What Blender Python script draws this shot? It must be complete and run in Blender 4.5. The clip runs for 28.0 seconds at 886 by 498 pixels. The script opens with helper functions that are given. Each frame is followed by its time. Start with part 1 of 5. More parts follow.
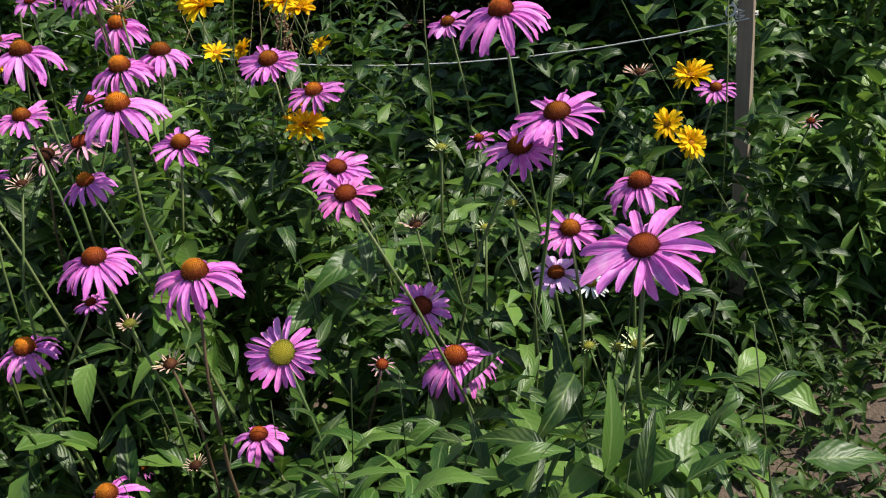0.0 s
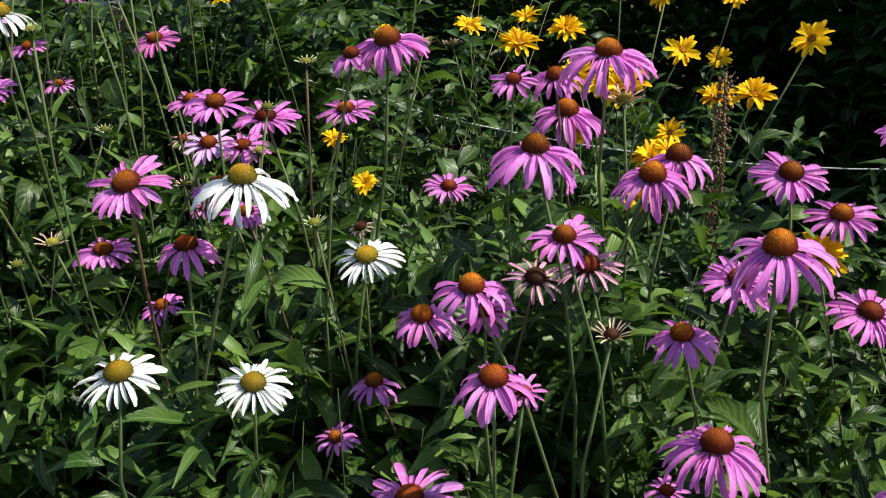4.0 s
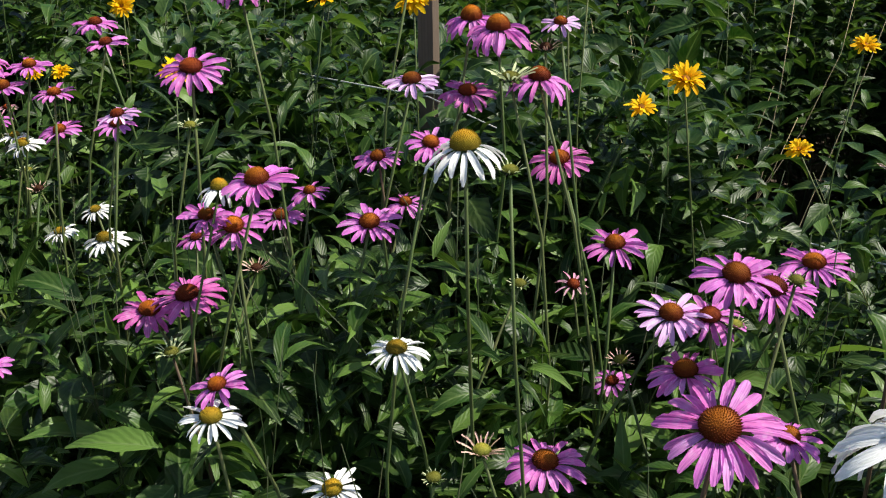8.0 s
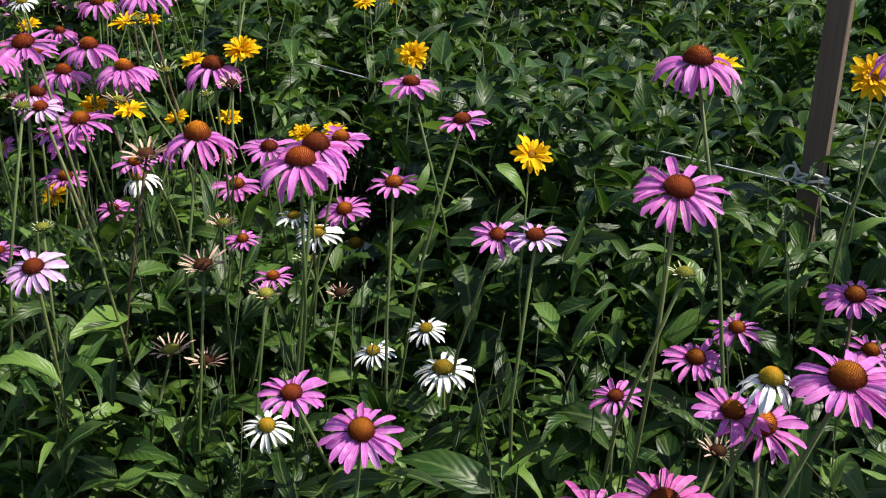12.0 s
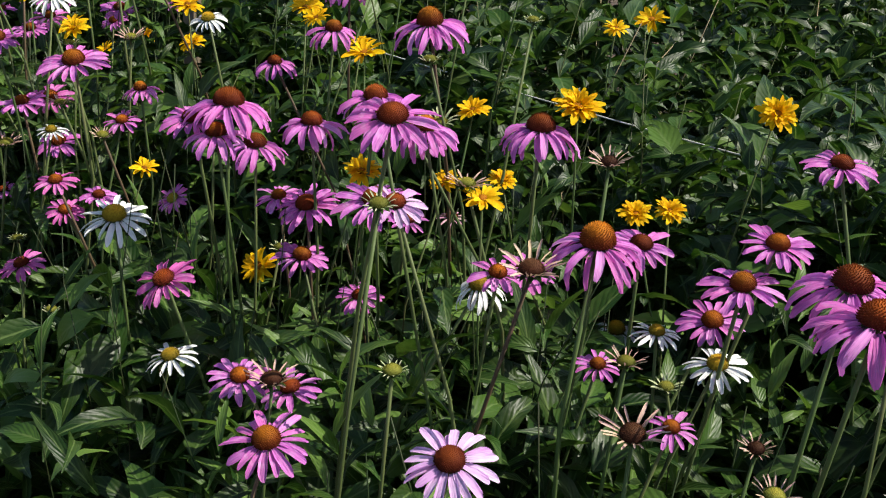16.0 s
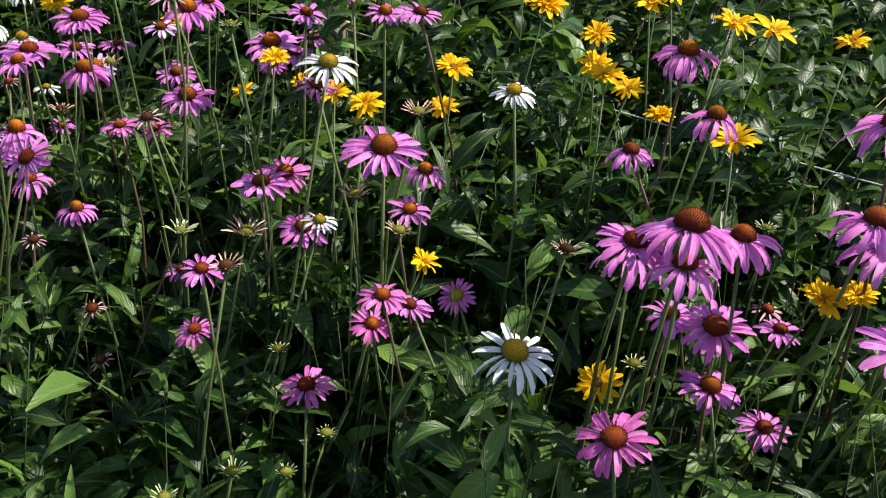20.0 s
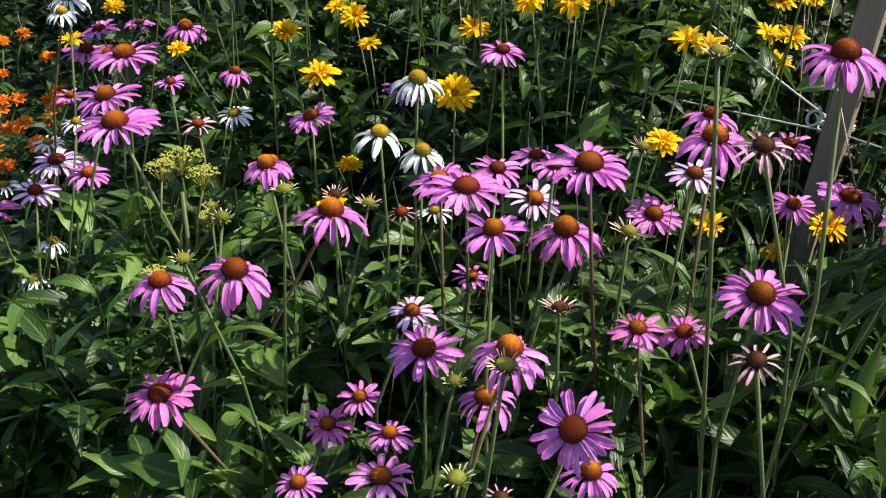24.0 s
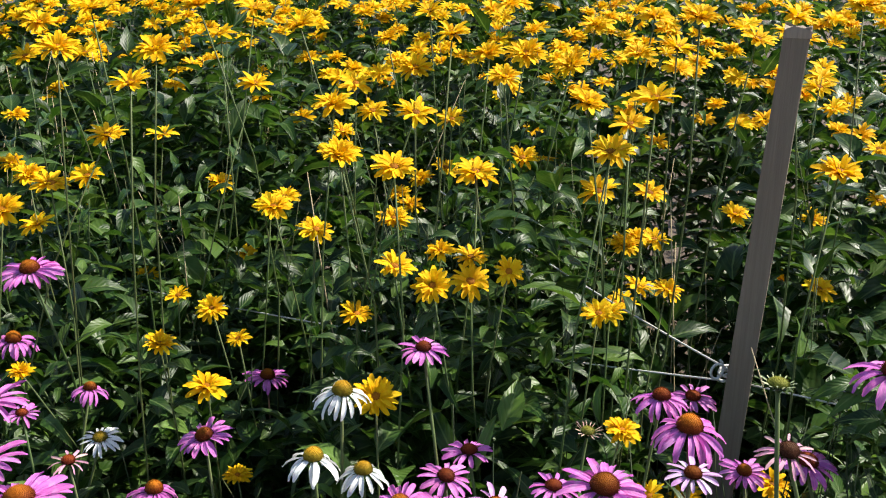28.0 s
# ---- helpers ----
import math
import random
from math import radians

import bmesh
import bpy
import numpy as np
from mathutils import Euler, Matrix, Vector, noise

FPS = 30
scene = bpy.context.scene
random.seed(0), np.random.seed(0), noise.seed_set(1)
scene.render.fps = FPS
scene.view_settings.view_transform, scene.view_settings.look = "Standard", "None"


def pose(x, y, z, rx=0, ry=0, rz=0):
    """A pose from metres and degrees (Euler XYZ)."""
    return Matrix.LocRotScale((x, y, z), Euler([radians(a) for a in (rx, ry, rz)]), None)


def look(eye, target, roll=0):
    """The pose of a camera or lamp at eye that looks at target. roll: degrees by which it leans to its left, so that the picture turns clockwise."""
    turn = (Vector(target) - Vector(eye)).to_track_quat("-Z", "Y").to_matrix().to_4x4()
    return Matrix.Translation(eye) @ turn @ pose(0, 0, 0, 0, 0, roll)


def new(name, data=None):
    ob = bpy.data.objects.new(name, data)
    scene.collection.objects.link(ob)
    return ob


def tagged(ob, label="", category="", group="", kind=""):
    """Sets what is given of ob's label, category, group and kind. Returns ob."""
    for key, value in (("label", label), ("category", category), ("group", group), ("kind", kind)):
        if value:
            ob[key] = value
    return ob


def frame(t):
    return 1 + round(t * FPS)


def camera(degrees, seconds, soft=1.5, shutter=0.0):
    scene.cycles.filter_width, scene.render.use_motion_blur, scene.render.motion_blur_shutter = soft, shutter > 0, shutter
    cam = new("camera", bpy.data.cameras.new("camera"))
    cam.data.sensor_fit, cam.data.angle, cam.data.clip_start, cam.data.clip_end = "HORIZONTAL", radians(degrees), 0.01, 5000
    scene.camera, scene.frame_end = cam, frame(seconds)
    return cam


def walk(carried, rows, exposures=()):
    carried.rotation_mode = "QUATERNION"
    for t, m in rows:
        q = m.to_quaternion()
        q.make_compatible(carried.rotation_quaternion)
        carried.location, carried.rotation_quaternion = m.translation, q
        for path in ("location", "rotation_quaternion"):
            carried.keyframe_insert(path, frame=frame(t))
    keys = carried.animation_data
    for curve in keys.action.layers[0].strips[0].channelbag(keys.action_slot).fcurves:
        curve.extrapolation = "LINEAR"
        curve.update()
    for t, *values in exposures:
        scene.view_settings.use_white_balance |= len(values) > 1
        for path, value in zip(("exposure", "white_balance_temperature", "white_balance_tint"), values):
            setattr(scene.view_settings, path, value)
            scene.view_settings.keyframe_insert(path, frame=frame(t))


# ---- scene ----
cam = camera(46.0, 28.0, 1.15)
PATH = [
    (0, (0.116, -0.105, 1.561), (-0.022, 1.668, 0.645), -7.4),
    (0.5, (0.083, -0.113, 1.563), (-0.026, 1.682, 0.687), -6.1),
    (1, (0.012, -0.097, 1.562), (-0.067, 1.7, 0.686), -5.0),
    (1.5, (-0.09, -0.032, 1.57), (-0.163, 1.762, 0.69), -3.6),
    (2, (-0.25, 0.114, 1.585), (-0.335, 1.915, 0.718), -3.7),
    (2.5, (-0.364, 0.199, 1.59), (-0.49, 1.993, 0.717), -3.8),
    (3, (-0.48, 0.228, 1.589), (-0.559, 2.026, 0.717), -2.9),
    (3.5, (-0.668, 0.261, 1.602), (-0.673, 2.066, 0.741), -1.8),
    (5.5, (-0.921, 0.429, 1.599), (-0.973, 2.239, 0.75), -2.0),
    (6, (-0.981, 0.516, 1.603), (-0.976, 2.321, 0.742), -1.3),
    (6.5, (-1.056, 0.618, 1.6), (-1.126, 2.425, 0.746), -1.2),
    (7, (-1.131, 0.693, 1.597), (-1.287, 2.497, 0.749), -0.6),
    (7.5, (-1.258, 0.737, 1.594), (-1.409, 2.57, 0.808), -1.7),
    (8, (-1.401, 0.775, 1.603), (-1.527, 2.615, 0.829), -0.5),
    (8.5, (-1.513, 0.775, 1.612), (-1.631, 2.621, 0.851), 0.1),
    (9, (-1.572, 0.794, 1.614), (-1.662, 2.638, 0.846), -0.9),
    (9.5, (-1.612, 0.848, 1.616), (-1.747, 2.681, 0.828), -0.7),
    (10, (-1.68, 0.906, 1.617), (-1.829, 2.767, 0.9), -0.9),
    (10.5, (-1.751, 0.971, 1.619), (-1.885, 2.817, 0.861), 0.5),
    (11, (-1.806, 1.064, 1.612), (-2.006, 2.887, 0.813), 0.4),
    (11.5, (-1.871, 1.123, 1.615), (-2.059, 2.938, 0.798), 0.5),
    (12, (-1.985, 1.174, 1.632), (-2.143, 3.003, 0.838), 1.2),
    (12.5, (-2.064, 1.203, 1.64), (-2.2, 3.035, 0.85), 1.6),
    (14.5, (-2.289, 1.435, 1.604), (-2.468, 3.242, 0.767), 1.2),
    (15, (-2.363, 1.516, 1.605), (-2.539, 3.321, 0.764), 1.7),
    (15.5, (-2.424, 1.541, 1.603), (-2.561, 3.349, 0.759), 3.6),
    (16, (-2.549, 1.554, 1.609), (-2.619, 3.377, 0.788), 3.4),
    (16.5, (-2.663, 1.568, 1.615), (-2.665, 3.403, 0.82), 3.0),
    (17, (-2.736, 1.586, 1.613), (-2.671, 3.416, 0.809), 3.5),
    (17.5, (-2.787, 1.615, 1.608), (-2.695, 3.443, 0.8), 3.7),
    (18, (-2.856, 1.674, 1.608), (-2.735, 3.492, 0.782), 4.9),
    (18.5, (-2.928, 1.729, 1.618), (-2.785, 3.556, 0.815), 4.9),
    (19, (-3.022, 1.786, 1.619), (-2.914, 3.604, 0.793), 5.4),
    (19.5, (-3.137, 1.812, 1.634), (-2.981, 3.614, 0.779), 5.6),
    (20, (-3.211, 1.816, 1.638), (-3.029, 3.62, 0.796), 5.7),
    (20.5, (-3.258, 1.883, 1.639), (-3.12, 3.689, 0.79), 5.9),
    (21, (-3.303, 1.978, 1.643), (-3.249, 3.803, 0.825), 6.1),
    (21.5, (-3.319, 2.052, 1.648), (-3.341, 3.882, 0.842), 6.7),
    (23.5, (-3.715, 2.365, 1.602), (-3.711, 4.167, 0.735), 5.5),
    (24, (-3.773, 2.503, 1.606), (-3.826, 4.294, 0.718), 4.7),
    (24.5, (-3.84, 2.573, 1.603), (-3.927, 4.359, 0.707), 6.6),
    (25, (-3.936, 2.624, 1.598), (-3.98, 4.427, 0.734), 6.7),
    (25.5, (-4.028, 2.656, 1.607), (-4.031, 4.469, 0.762), 6.6),
    (26, (-4.092, 2.677, 1.605), (-4.049, 4.503, 0.789), 6.2),
    (26.5, (-4.102, 2.696, 1.619), (-3.963, 4.538, 0.853), 5.0),
    (27, (-4.083, 2.692, 1.642), (-3.818, 4.562, 0.983), 4.6),
    (27.5, (-4.06, 2.668, 1.665), (-3.706, 4.555, 1.105), 3.7),
    (28, (-4.042, 2.642, 1.696), (-3.596, 4.525, 1.193), 2.5),
]
walk(cam, [(t, look(eye, target, roll)) for t, eye, target, roll in PATH], [(0.0, 0.86), (3.0, 0.84), (6.0, 0.82), (8.0, 0.72), (11.0, 0.80), (14.0, 0.69), (17.0, 0.62), (20.0, 0.98), (21.5, 1.12), (24.0, 1.11), (26.0, 1.0), (28.0, 1.08)])

# ---- light: high sun from the right and a little behind the bed, clear sky ----
SUN_AZ, SUN_EL = 7.0, 52.0
world = bpy.data.worlds.new("sky")
scene.world = world
world.use_nodes = True
wn = world.node_tree
sky = wn.nodes.new("ShaderNodeTexSky")
sky.sky_type = "NISHITA"
sky.sun_disc = False
sky.sun_elevation = radians(SUN_EL)
sky.sun_rotation = radians(90 - SUN_AZ)
bg = next(n for n in wn.nodes if n.type == "BACKGROUND")
bg.inputs["Strength"].default_value = 0.104
wn.links.new(sky.outputs["Color"], bg.inputs["Color"])
sun = new("sun", bpy.data.lights.new("sun", "SUN"))
sun.data.energy, sun.data.angle, sun.data.color = 5.0, radians(0.55), (1.0, 0.94, 0.83)
to_sun = Vector((math.cos(radians(SUN_EL)) * math.cos(radians(SUN_AZ)), math.cos(radians(SUN_EL)) * math.sin(radians(SUN_AZ)), math.sin(radians(SUN_EL))))
sun.matrix_world = look(to_sun * 30, (0, 0, 0))

rnd = random.Random(7)
nr = np.random.RandomState(11)


# ---- materials ----
def material(name):
    m = bpy.data.materials.new(name)
    m.use_nodes = True
    nt = m.node_tree
    nt.nodes.clear()
    return m, nt, nt.nodes.new("ShaderNodeOutputMaterial")


def link(nt, a, b):
    nt.links.new(a, b)


def ramp(nt, fac, stops):
    r = nt.nodes.new("ShaderNodeValToRGB")
    e = r.color_ramp.elements
    while len(e) < len(stops):
        e.new(0.5)
    for k, (p, c) in enumerate(stops):
        e[k].position, e[k].color = p, (*c, 1)
    link(nt, fac, r.inputs["Fac"])
    return r.outputs["Color"]


def noise_node(nt, scale, vec=None, detail=3.0, rough=0.55):
    n = nt.nodes.new("ShaderNodeTexNoise")
    n.inputs["Scale"].default_value, n.inputs["Detail"].default_value, n.inputs["Roughness"].default_value = scale, detail, rough
    if vec is not None:
        link(nt, vec, n.inputs["Vector"])
    return n.outputs["Fac"]


def coords(nt, scale=(1, 1, 1)):
    tc, mp = nt.nodes.new("ShaderNodeTexCoord"), nt.nodes.new("ShaderNodeMapping")
    mp.inputs["Scale"].default_value = scale
    link(nt, tc.outputs["Object"], mp.inputs["Vector"])
    return mp.outputs["Vector"]


def mixc(nt, a, b, fac, mode="MIX"):
    n = nt.nodes.new("ShaderNodeMix")
    n.data_type, n.blend_type = "RGBA", mode
    if isinstance(fac, float):
        n.inputs[0].default_value = fac
    else:
        link(nt, fac, n.inputs[0])
    for v, s in ((a, n.inputs[6]), (b, n.inputs[7])):
        if isinstance(v, tuple):
            s.default_value = (*v, 1)
        else:
            link(nt, v, s)
    return n.outputs[2]


def chance(nt, island=False):
    if island:
        return nt.nodes.new("ShaderNodeNewGeometry").outputs["Random Per Island"]
    return nt.nodes.new("ShaderNodeObjectInfo").outputs["Random"]


def bumped(nt, height, strength, distance):
    b = nt.nodes.new("ShaderNodeBump")
    b.inputs["Strength"].default_value, b.inputs["Distance"].default_value = strength, distance
    link(nt, height, b.inputs["Height"])
    return b.outputs["Normal"]


def surface(nt, out, col, rough, spec=0.5, normal=None, thin=0.0, thincol=None):
    """A dielectric surface; thin: the share of light that a leaf or petal lets through."""
    p = nt.nodes.new("ShaderNodeBsdfPrincipled")
    p.inputs["Roughness"].default_value, p.inputs["Specular IOR Level"].default_value = rough, spec
    if isinstance(col, tuple):
        p.inputs["Base Color"].default_value = (*col, 1)
    else:
        link(nt, col, p.inputs["Base Color"])
    if normal is not None:
        link(nt, normal, p.inputs["Normal"])
    if not thin:
        link(nt, p.outputs[0], out.inputs["Surface"])
        return
    t, mx = nt.nodes.new("ShaderNodeBsdfTranslucent"), nt.nodes.new("ShaderNodeMixShader")
    mx.inputs[0].default_value = thin
    src = thincol if thincol is not None else col
    if isinstance(src, tuple):
        t.inputs["Color"].default_value = (*src, 1)
    else:
        link(nt, src, t.inputs["Color"])
    link(nt, p.outputs[0], mx.inputs[1])
    link(nt, t.outputs[0], mx.inputs[2])
    link(nt, mx.outputs[0], out.inputs["Surface"])


def petal_material(name, stops, streak, island=False, rough=0.5, thin=0.3, pale=0.35, gloss=0.3):
    m, nt, out = material(name)
    base = ramp(nt, chance(nt, island), stops)
    lines = noise_node(nt, 1.0, coords(nt, (1.6, 34, 4)), 2.0)
    blotch = noise_node(nt, 3.0, coords(nt), 3.0)
    base = mixc(nt, base, streak, ramp(nt, lines, [(0.45, (0, 0, 0)), (0.72, (0.75, 0.75, 0.75))]))
    base = mixc(nt, base, (0.86, 0.84, 0.9), ramp(nt, blotch, [(0.55, (0, 0, 0)), (0.85, (pale, pale, pale))]))
    surface(nt, out, base, rough, gloss, bumped(nt, lines, 0.3, 0.02), thin)
    return m


def leaf_material(name, stops, island, rough=0.40, thin=0.20, gloss=0.22):
    m, nt, out = material(name)
    col = ramp(nt, chance(nt, island), stops)
    n1 = noise_node(nt, 26 if island else 3.0, coords(nt), 3.0)
    col = mixc(nt, col, mixc(nt, col, (0.085, 0.13, 0.03), 0.5), ramp(nt, n1, [(0.42, (0, 0, 0)), (0.75, (0.8, 0.8, 0.8))]))
    h = noise_node(nt, 90 if island else 16.0, coords(nt), 2.0)
    if not island:
        w = nt.nodes.new("ShaderNodeTexWave")
        w.inputs["Scale"].default_value, w.inputs["Distortion"].default_value = 2.6, 1.5
        sep, ab, add, comb = (nt.nodes.new(k) for k in ("ShaderNodeSeparateXYZ", "ShaderNodeMath", "ShaderNodeMath", "ShaderNodeCombineXYZ"))
        ab.operation, add.operation = "ABSOLUTE", "SUBTRACT"
        link(nt, coords(nt), sep.inputs[0])
        link(nt, sep.outputs["Y"], ab.inputs[0])
        link(nt, sep.outputs["X"], add.inputs[0])
        link(nt, ab.outputs[0], add.inputs[1])
        link(nt, add.outputs[0], comb.inputs[0])
        link(nt, comb.outputs[0], w.inputs["Vector"])
        h = mixc(nt, h, w.outputs["Color"], 0.45)
        col = mixc(nt, col, (0.10, 0.17, 0.05), ramp(nt, w.outputs["Fac"], [(0.82, (0, 0, 0)), (1.0, (0.3, 0.3, 0.3))]))
    else:
        at, sep, rib, side, wave = (nt.nodes.new(k) for k in ("ShaderNodeAttribute", "ShaderNodeSeparateXYZ", "ShaderNodeMath", "ShaderNodeMath", "ShaderNodeMath"))
        at.attribute_name = "leaf_way"
        link(nt, at.outputs["Vector"], sep.inputs[0])
        # side veins run forward from the midrib
        rib.operation, side.operation, wave.operation = "MULTIPLY_ADD", "MULTIPLY", "SINE"
        link(nt, sep.outputs["Y"], rib.inputs[0])
        rib.inputs[1].default_value = -0.32
        link(nt, sep.outputs["X"], rib.inputs[2])
        link(nt, rib.outputs[0], side.inputs[0])
        side.inputs[1].default_value = 46.0
        link(nt, side.outputs[0], wave.inputs[0])
        h = mixc(nt, h, wave.outputs[0], 0.22)
        pale = mixc(nt, col, (0.13, 0.19, 0.06), 0.55)
        col = mixc(nt, col, pale, ramp(nt, sep.outputs["Y"], [(0.03, (1, 1, 1)), (0.14, (0, 0, 0))]))
        col = mixc(nt, col, pale, ramp(nt, wave.outputs[0], [(0.82, (0, 0, 0)), (1.0, (0.16, 0.16, 0.16))]))
    bright = mixc(nt, col, (1.0, 1.0, 0.25), 0.55, "MULTIPLY")
    lit = nt.nodes.new("ShaderNodeHueSaturation")
    lit.inputs["Value"].default_value = 2.3
    link(nt, bright, lit.inputs["Color"])
    surface(nt, out, col, rough, gloss, bumped(nt, h, 0.3 if island else 0.35, 0.0025 if island else 0.03), thin, lit.outputs["Color"])
    return m


PURPLE = petal_material("purple_petal", [(0.0, (0.64, 0.165, 0.56)), (0.35, (0.72, 0.215, 0.66)), (0.7, (0.76, 0.18, 0.55)), (1.0, (0.80, 0.34, 0.75))], (0.40, 0.09, 0.40), thin=0.40)
MAGENTA = petal_material("magenta_petal", [(0.0, (0.62, 0.115, 0.42)), (0.5, (0.70, 0.15, 0.48)), (1.0, (0.74, 0.24, 0.57))], (0.40, 0.055, 0.28), thin=0.40)
LILAC = petal_material("pale_lilac_petal", [(0.0, (0.70, 0.36, 0.70)), (0.5, (0.76, 0.48, 0.78)), (1.0, (0.82, 0.64, 0.84))], (0.50, 0.18, 0.52), thin=0.3)
PINK = petal_material("faded_petal", [(0.0, (0.62, 0.30, 0.40)), (0.5, (0.70, 0.36, 0.50)), (1.0, (0.66, 0.50, 0.40))], (0.45, 0.12, 0.22))
WHITE = petal_material("white_petal", [(0.0, (0.78, 0.79, 0.77)), (1.0, (0.86, 0.86, 0.84))], (0.66, 0.70, 0.62), thin=0.22)
YELLOW = petal_material("yellow_petal", [(0.0, (0.80, 0.43, 0.003)), (0.5, (0.82, 0.53, 0.005)), (1.0, (0.84, 0.61, 0.008))], (0.75, 0.35, 0.002), pale=0.0, rough=0.65, gloss=0.12)
YELLOW_J = petal_material("yellow_ray", [(0.0, (0.80, 0.43, 0.003)), (0.5, (0.82, 0.53, 0.005)), (1.0, (0.84, 0.61, 0.008))], (0.75, 0.35, 0.002), island=True, pale=0.0, rough=0.65, gloss=0.12)
ORANGE_J = petal_material("orange_ray", [(0.0, (0.82, 0.20, 0.004)), (1.0, (0.86, 0.28, 0.01))], (0.72, 0.15, 0.003), island=True, pale=0.0)
TAN = petal_material("withered_petal", [(0.0, (0.60, 0.48, 0.34)), (0.5, (0.66, 0.40, 0.36)), (1.0, (0.55, 0.44, 0.26))], (0.34, 0.20, 0.12), thin=0.15)
PALE = petal_material("young_petal", [(0.0, (0.52, 0.60, 0.30)), (1.0, (0.64, 0.68, 0.42))], (0.34, 0.42, 0.16))

# random leaf greens; low stops darkened for shade between leaves, top ones left sunlit
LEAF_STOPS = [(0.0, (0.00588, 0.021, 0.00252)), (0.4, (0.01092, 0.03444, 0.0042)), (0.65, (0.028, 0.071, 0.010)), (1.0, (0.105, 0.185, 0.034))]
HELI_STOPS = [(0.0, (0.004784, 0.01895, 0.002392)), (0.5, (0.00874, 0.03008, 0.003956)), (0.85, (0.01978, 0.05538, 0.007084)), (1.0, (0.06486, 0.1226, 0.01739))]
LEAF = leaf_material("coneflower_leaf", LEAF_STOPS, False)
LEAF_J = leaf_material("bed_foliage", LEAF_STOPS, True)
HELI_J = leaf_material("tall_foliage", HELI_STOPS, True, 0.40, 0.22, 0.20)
# a paler leaf than the tall stand's, lightened further to look sunlit
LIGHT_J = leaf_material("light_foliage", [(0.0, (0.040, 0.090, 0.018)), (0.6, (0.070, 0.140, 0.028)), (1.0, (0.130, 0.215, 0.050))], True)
WEED_J = leaf_material("weed_foliage", [(0.0, (0.010, 0.030, 0.005)), (0.7, (0.022, 0.052, 0.009)), (1.0, (0.050, 0.095, 0.020))], True, 0.5)


def stalk_material(name, a, b, rough=0.55, island=False):
    m, nt, out = material(name)
    col = mixc(nt, a, b, chance(nt, island))
    n = noise_node(nt, 60, coords(nt, (1, 1, 0.15)), 3.0)
    col = mixc(nt, col, mixc(nt, col, (0.12, 0.05, 0.035), 0.3), ramp(nt, n, [(0.5, (0, 0, 0)), (0.75, (0.8, 0.8, 0.8))]))
    surface(nt, out, col, rough, 0.2, bumped(nt, noise_node(nt, 400, coords(nt, (1, 1, 0.2))), 0.3, 0.001))
    return m


STALK = stalk_material("coneflower_stalk", (0.054, 0.093, 0.025), (0.098, 0.122, 0.041))
STALK_RED = stalk_material("reddish_stalk", (0.060, 0.040, 0.022), (0.100, 0.070, 0.038))
STALK_J = stalk_material("foliage_stalk", (0.014, 0.030, 0.008), (0.034, 0.050, 0.016), island=True)
HSTALK_J = stalk_material("tall_stalk", (0.020, 0.042, 0.012), (0.090, 0.105, 0.038), island=True)


def cone_material(name, low, mid, top, dark):
    """The prickly cone: dark specks, its colour painted darker below and sunlit on top."""
    m, nt, out = material(name)
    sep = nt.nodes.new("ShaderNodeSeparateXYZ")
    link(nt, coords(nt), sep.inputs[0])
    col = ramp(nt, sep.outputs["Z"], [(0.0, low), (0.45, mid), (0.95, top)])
    v = nt.nodes.new("ShaderNodeHueSaturation")
    link(nt, col, v.inputs["Color"])
    mr = nt.nodes.new("ShaderNodeMapRange")
    mr.inputs["To Min"].default_value, mr.inputs["To Max"].default_value = 0.6, 1.25
    link(nt, chance(nt), mr.inputs["Value"])
    link(nt, mr.outputs[0], v.inputs["Value"])
    spots = noise_node(nt, 9.0, coords(nt), 2.0)
    col = mixc(nt, v.outputs["Color"], dark, ramp(nt, spots, [(0.42, (0.4, 0.4, 0.4)), (0.6, (0, 0, 0))]))
    surface(nt, out, col, 0.7, 0.12)
    return m


# each cone's own hues, with sun on the top worked into the ramp
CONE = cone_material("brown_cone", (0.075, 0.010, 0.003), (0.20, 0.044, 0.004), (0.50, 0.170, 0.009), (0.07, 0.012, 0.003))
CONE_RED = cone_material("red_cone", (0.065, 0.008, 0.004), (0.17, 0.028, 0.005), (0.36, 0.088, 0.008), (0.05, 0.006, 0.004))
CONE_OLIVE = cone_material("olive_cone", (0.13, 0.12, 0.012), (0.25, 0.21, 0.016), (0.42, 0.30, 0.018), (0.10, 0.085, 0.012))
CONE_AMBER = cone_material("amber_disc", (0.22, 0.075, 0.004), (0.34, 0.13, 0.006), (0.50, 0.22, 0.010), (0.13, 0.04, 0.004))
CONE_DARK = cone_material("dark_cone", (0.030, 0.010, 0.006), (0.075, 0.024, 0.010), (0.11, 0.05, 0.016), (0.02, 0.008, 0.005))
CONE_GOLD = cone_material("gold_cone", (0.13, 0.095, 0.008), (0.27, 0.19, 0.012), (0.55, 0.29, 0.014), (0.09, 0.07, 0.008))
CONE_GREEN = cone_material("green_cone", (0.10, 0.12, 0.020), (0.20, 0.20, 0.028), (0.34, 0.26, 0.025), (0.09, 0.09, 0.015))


def simple(name, col, var, scale, rough, bump=0.3, dist=0.002, island=False):
    m, nt, out = material(name)
    n1, n2 = noise_node(nt, scale, coords(nt), 5.0, 0.65), noise_node(nt, scale * 9, coords(nt), 3.0)
    c = mixc(nt, col, var, ramp(nt, n1, [(0.35, (0, 0, 0)), (0.7, (1, 1, 1))]))
    c = mixc(nt, c, (0.03, 0.025, 0.02), ramp(nt, n2, [(0.25, (0.5, 0.5, 0.5)), (0.5, (0, 0, 0))]))
    surface(nt, out, c, rough, 0.3, bumped(nt, n2, bump, dist))
    return m


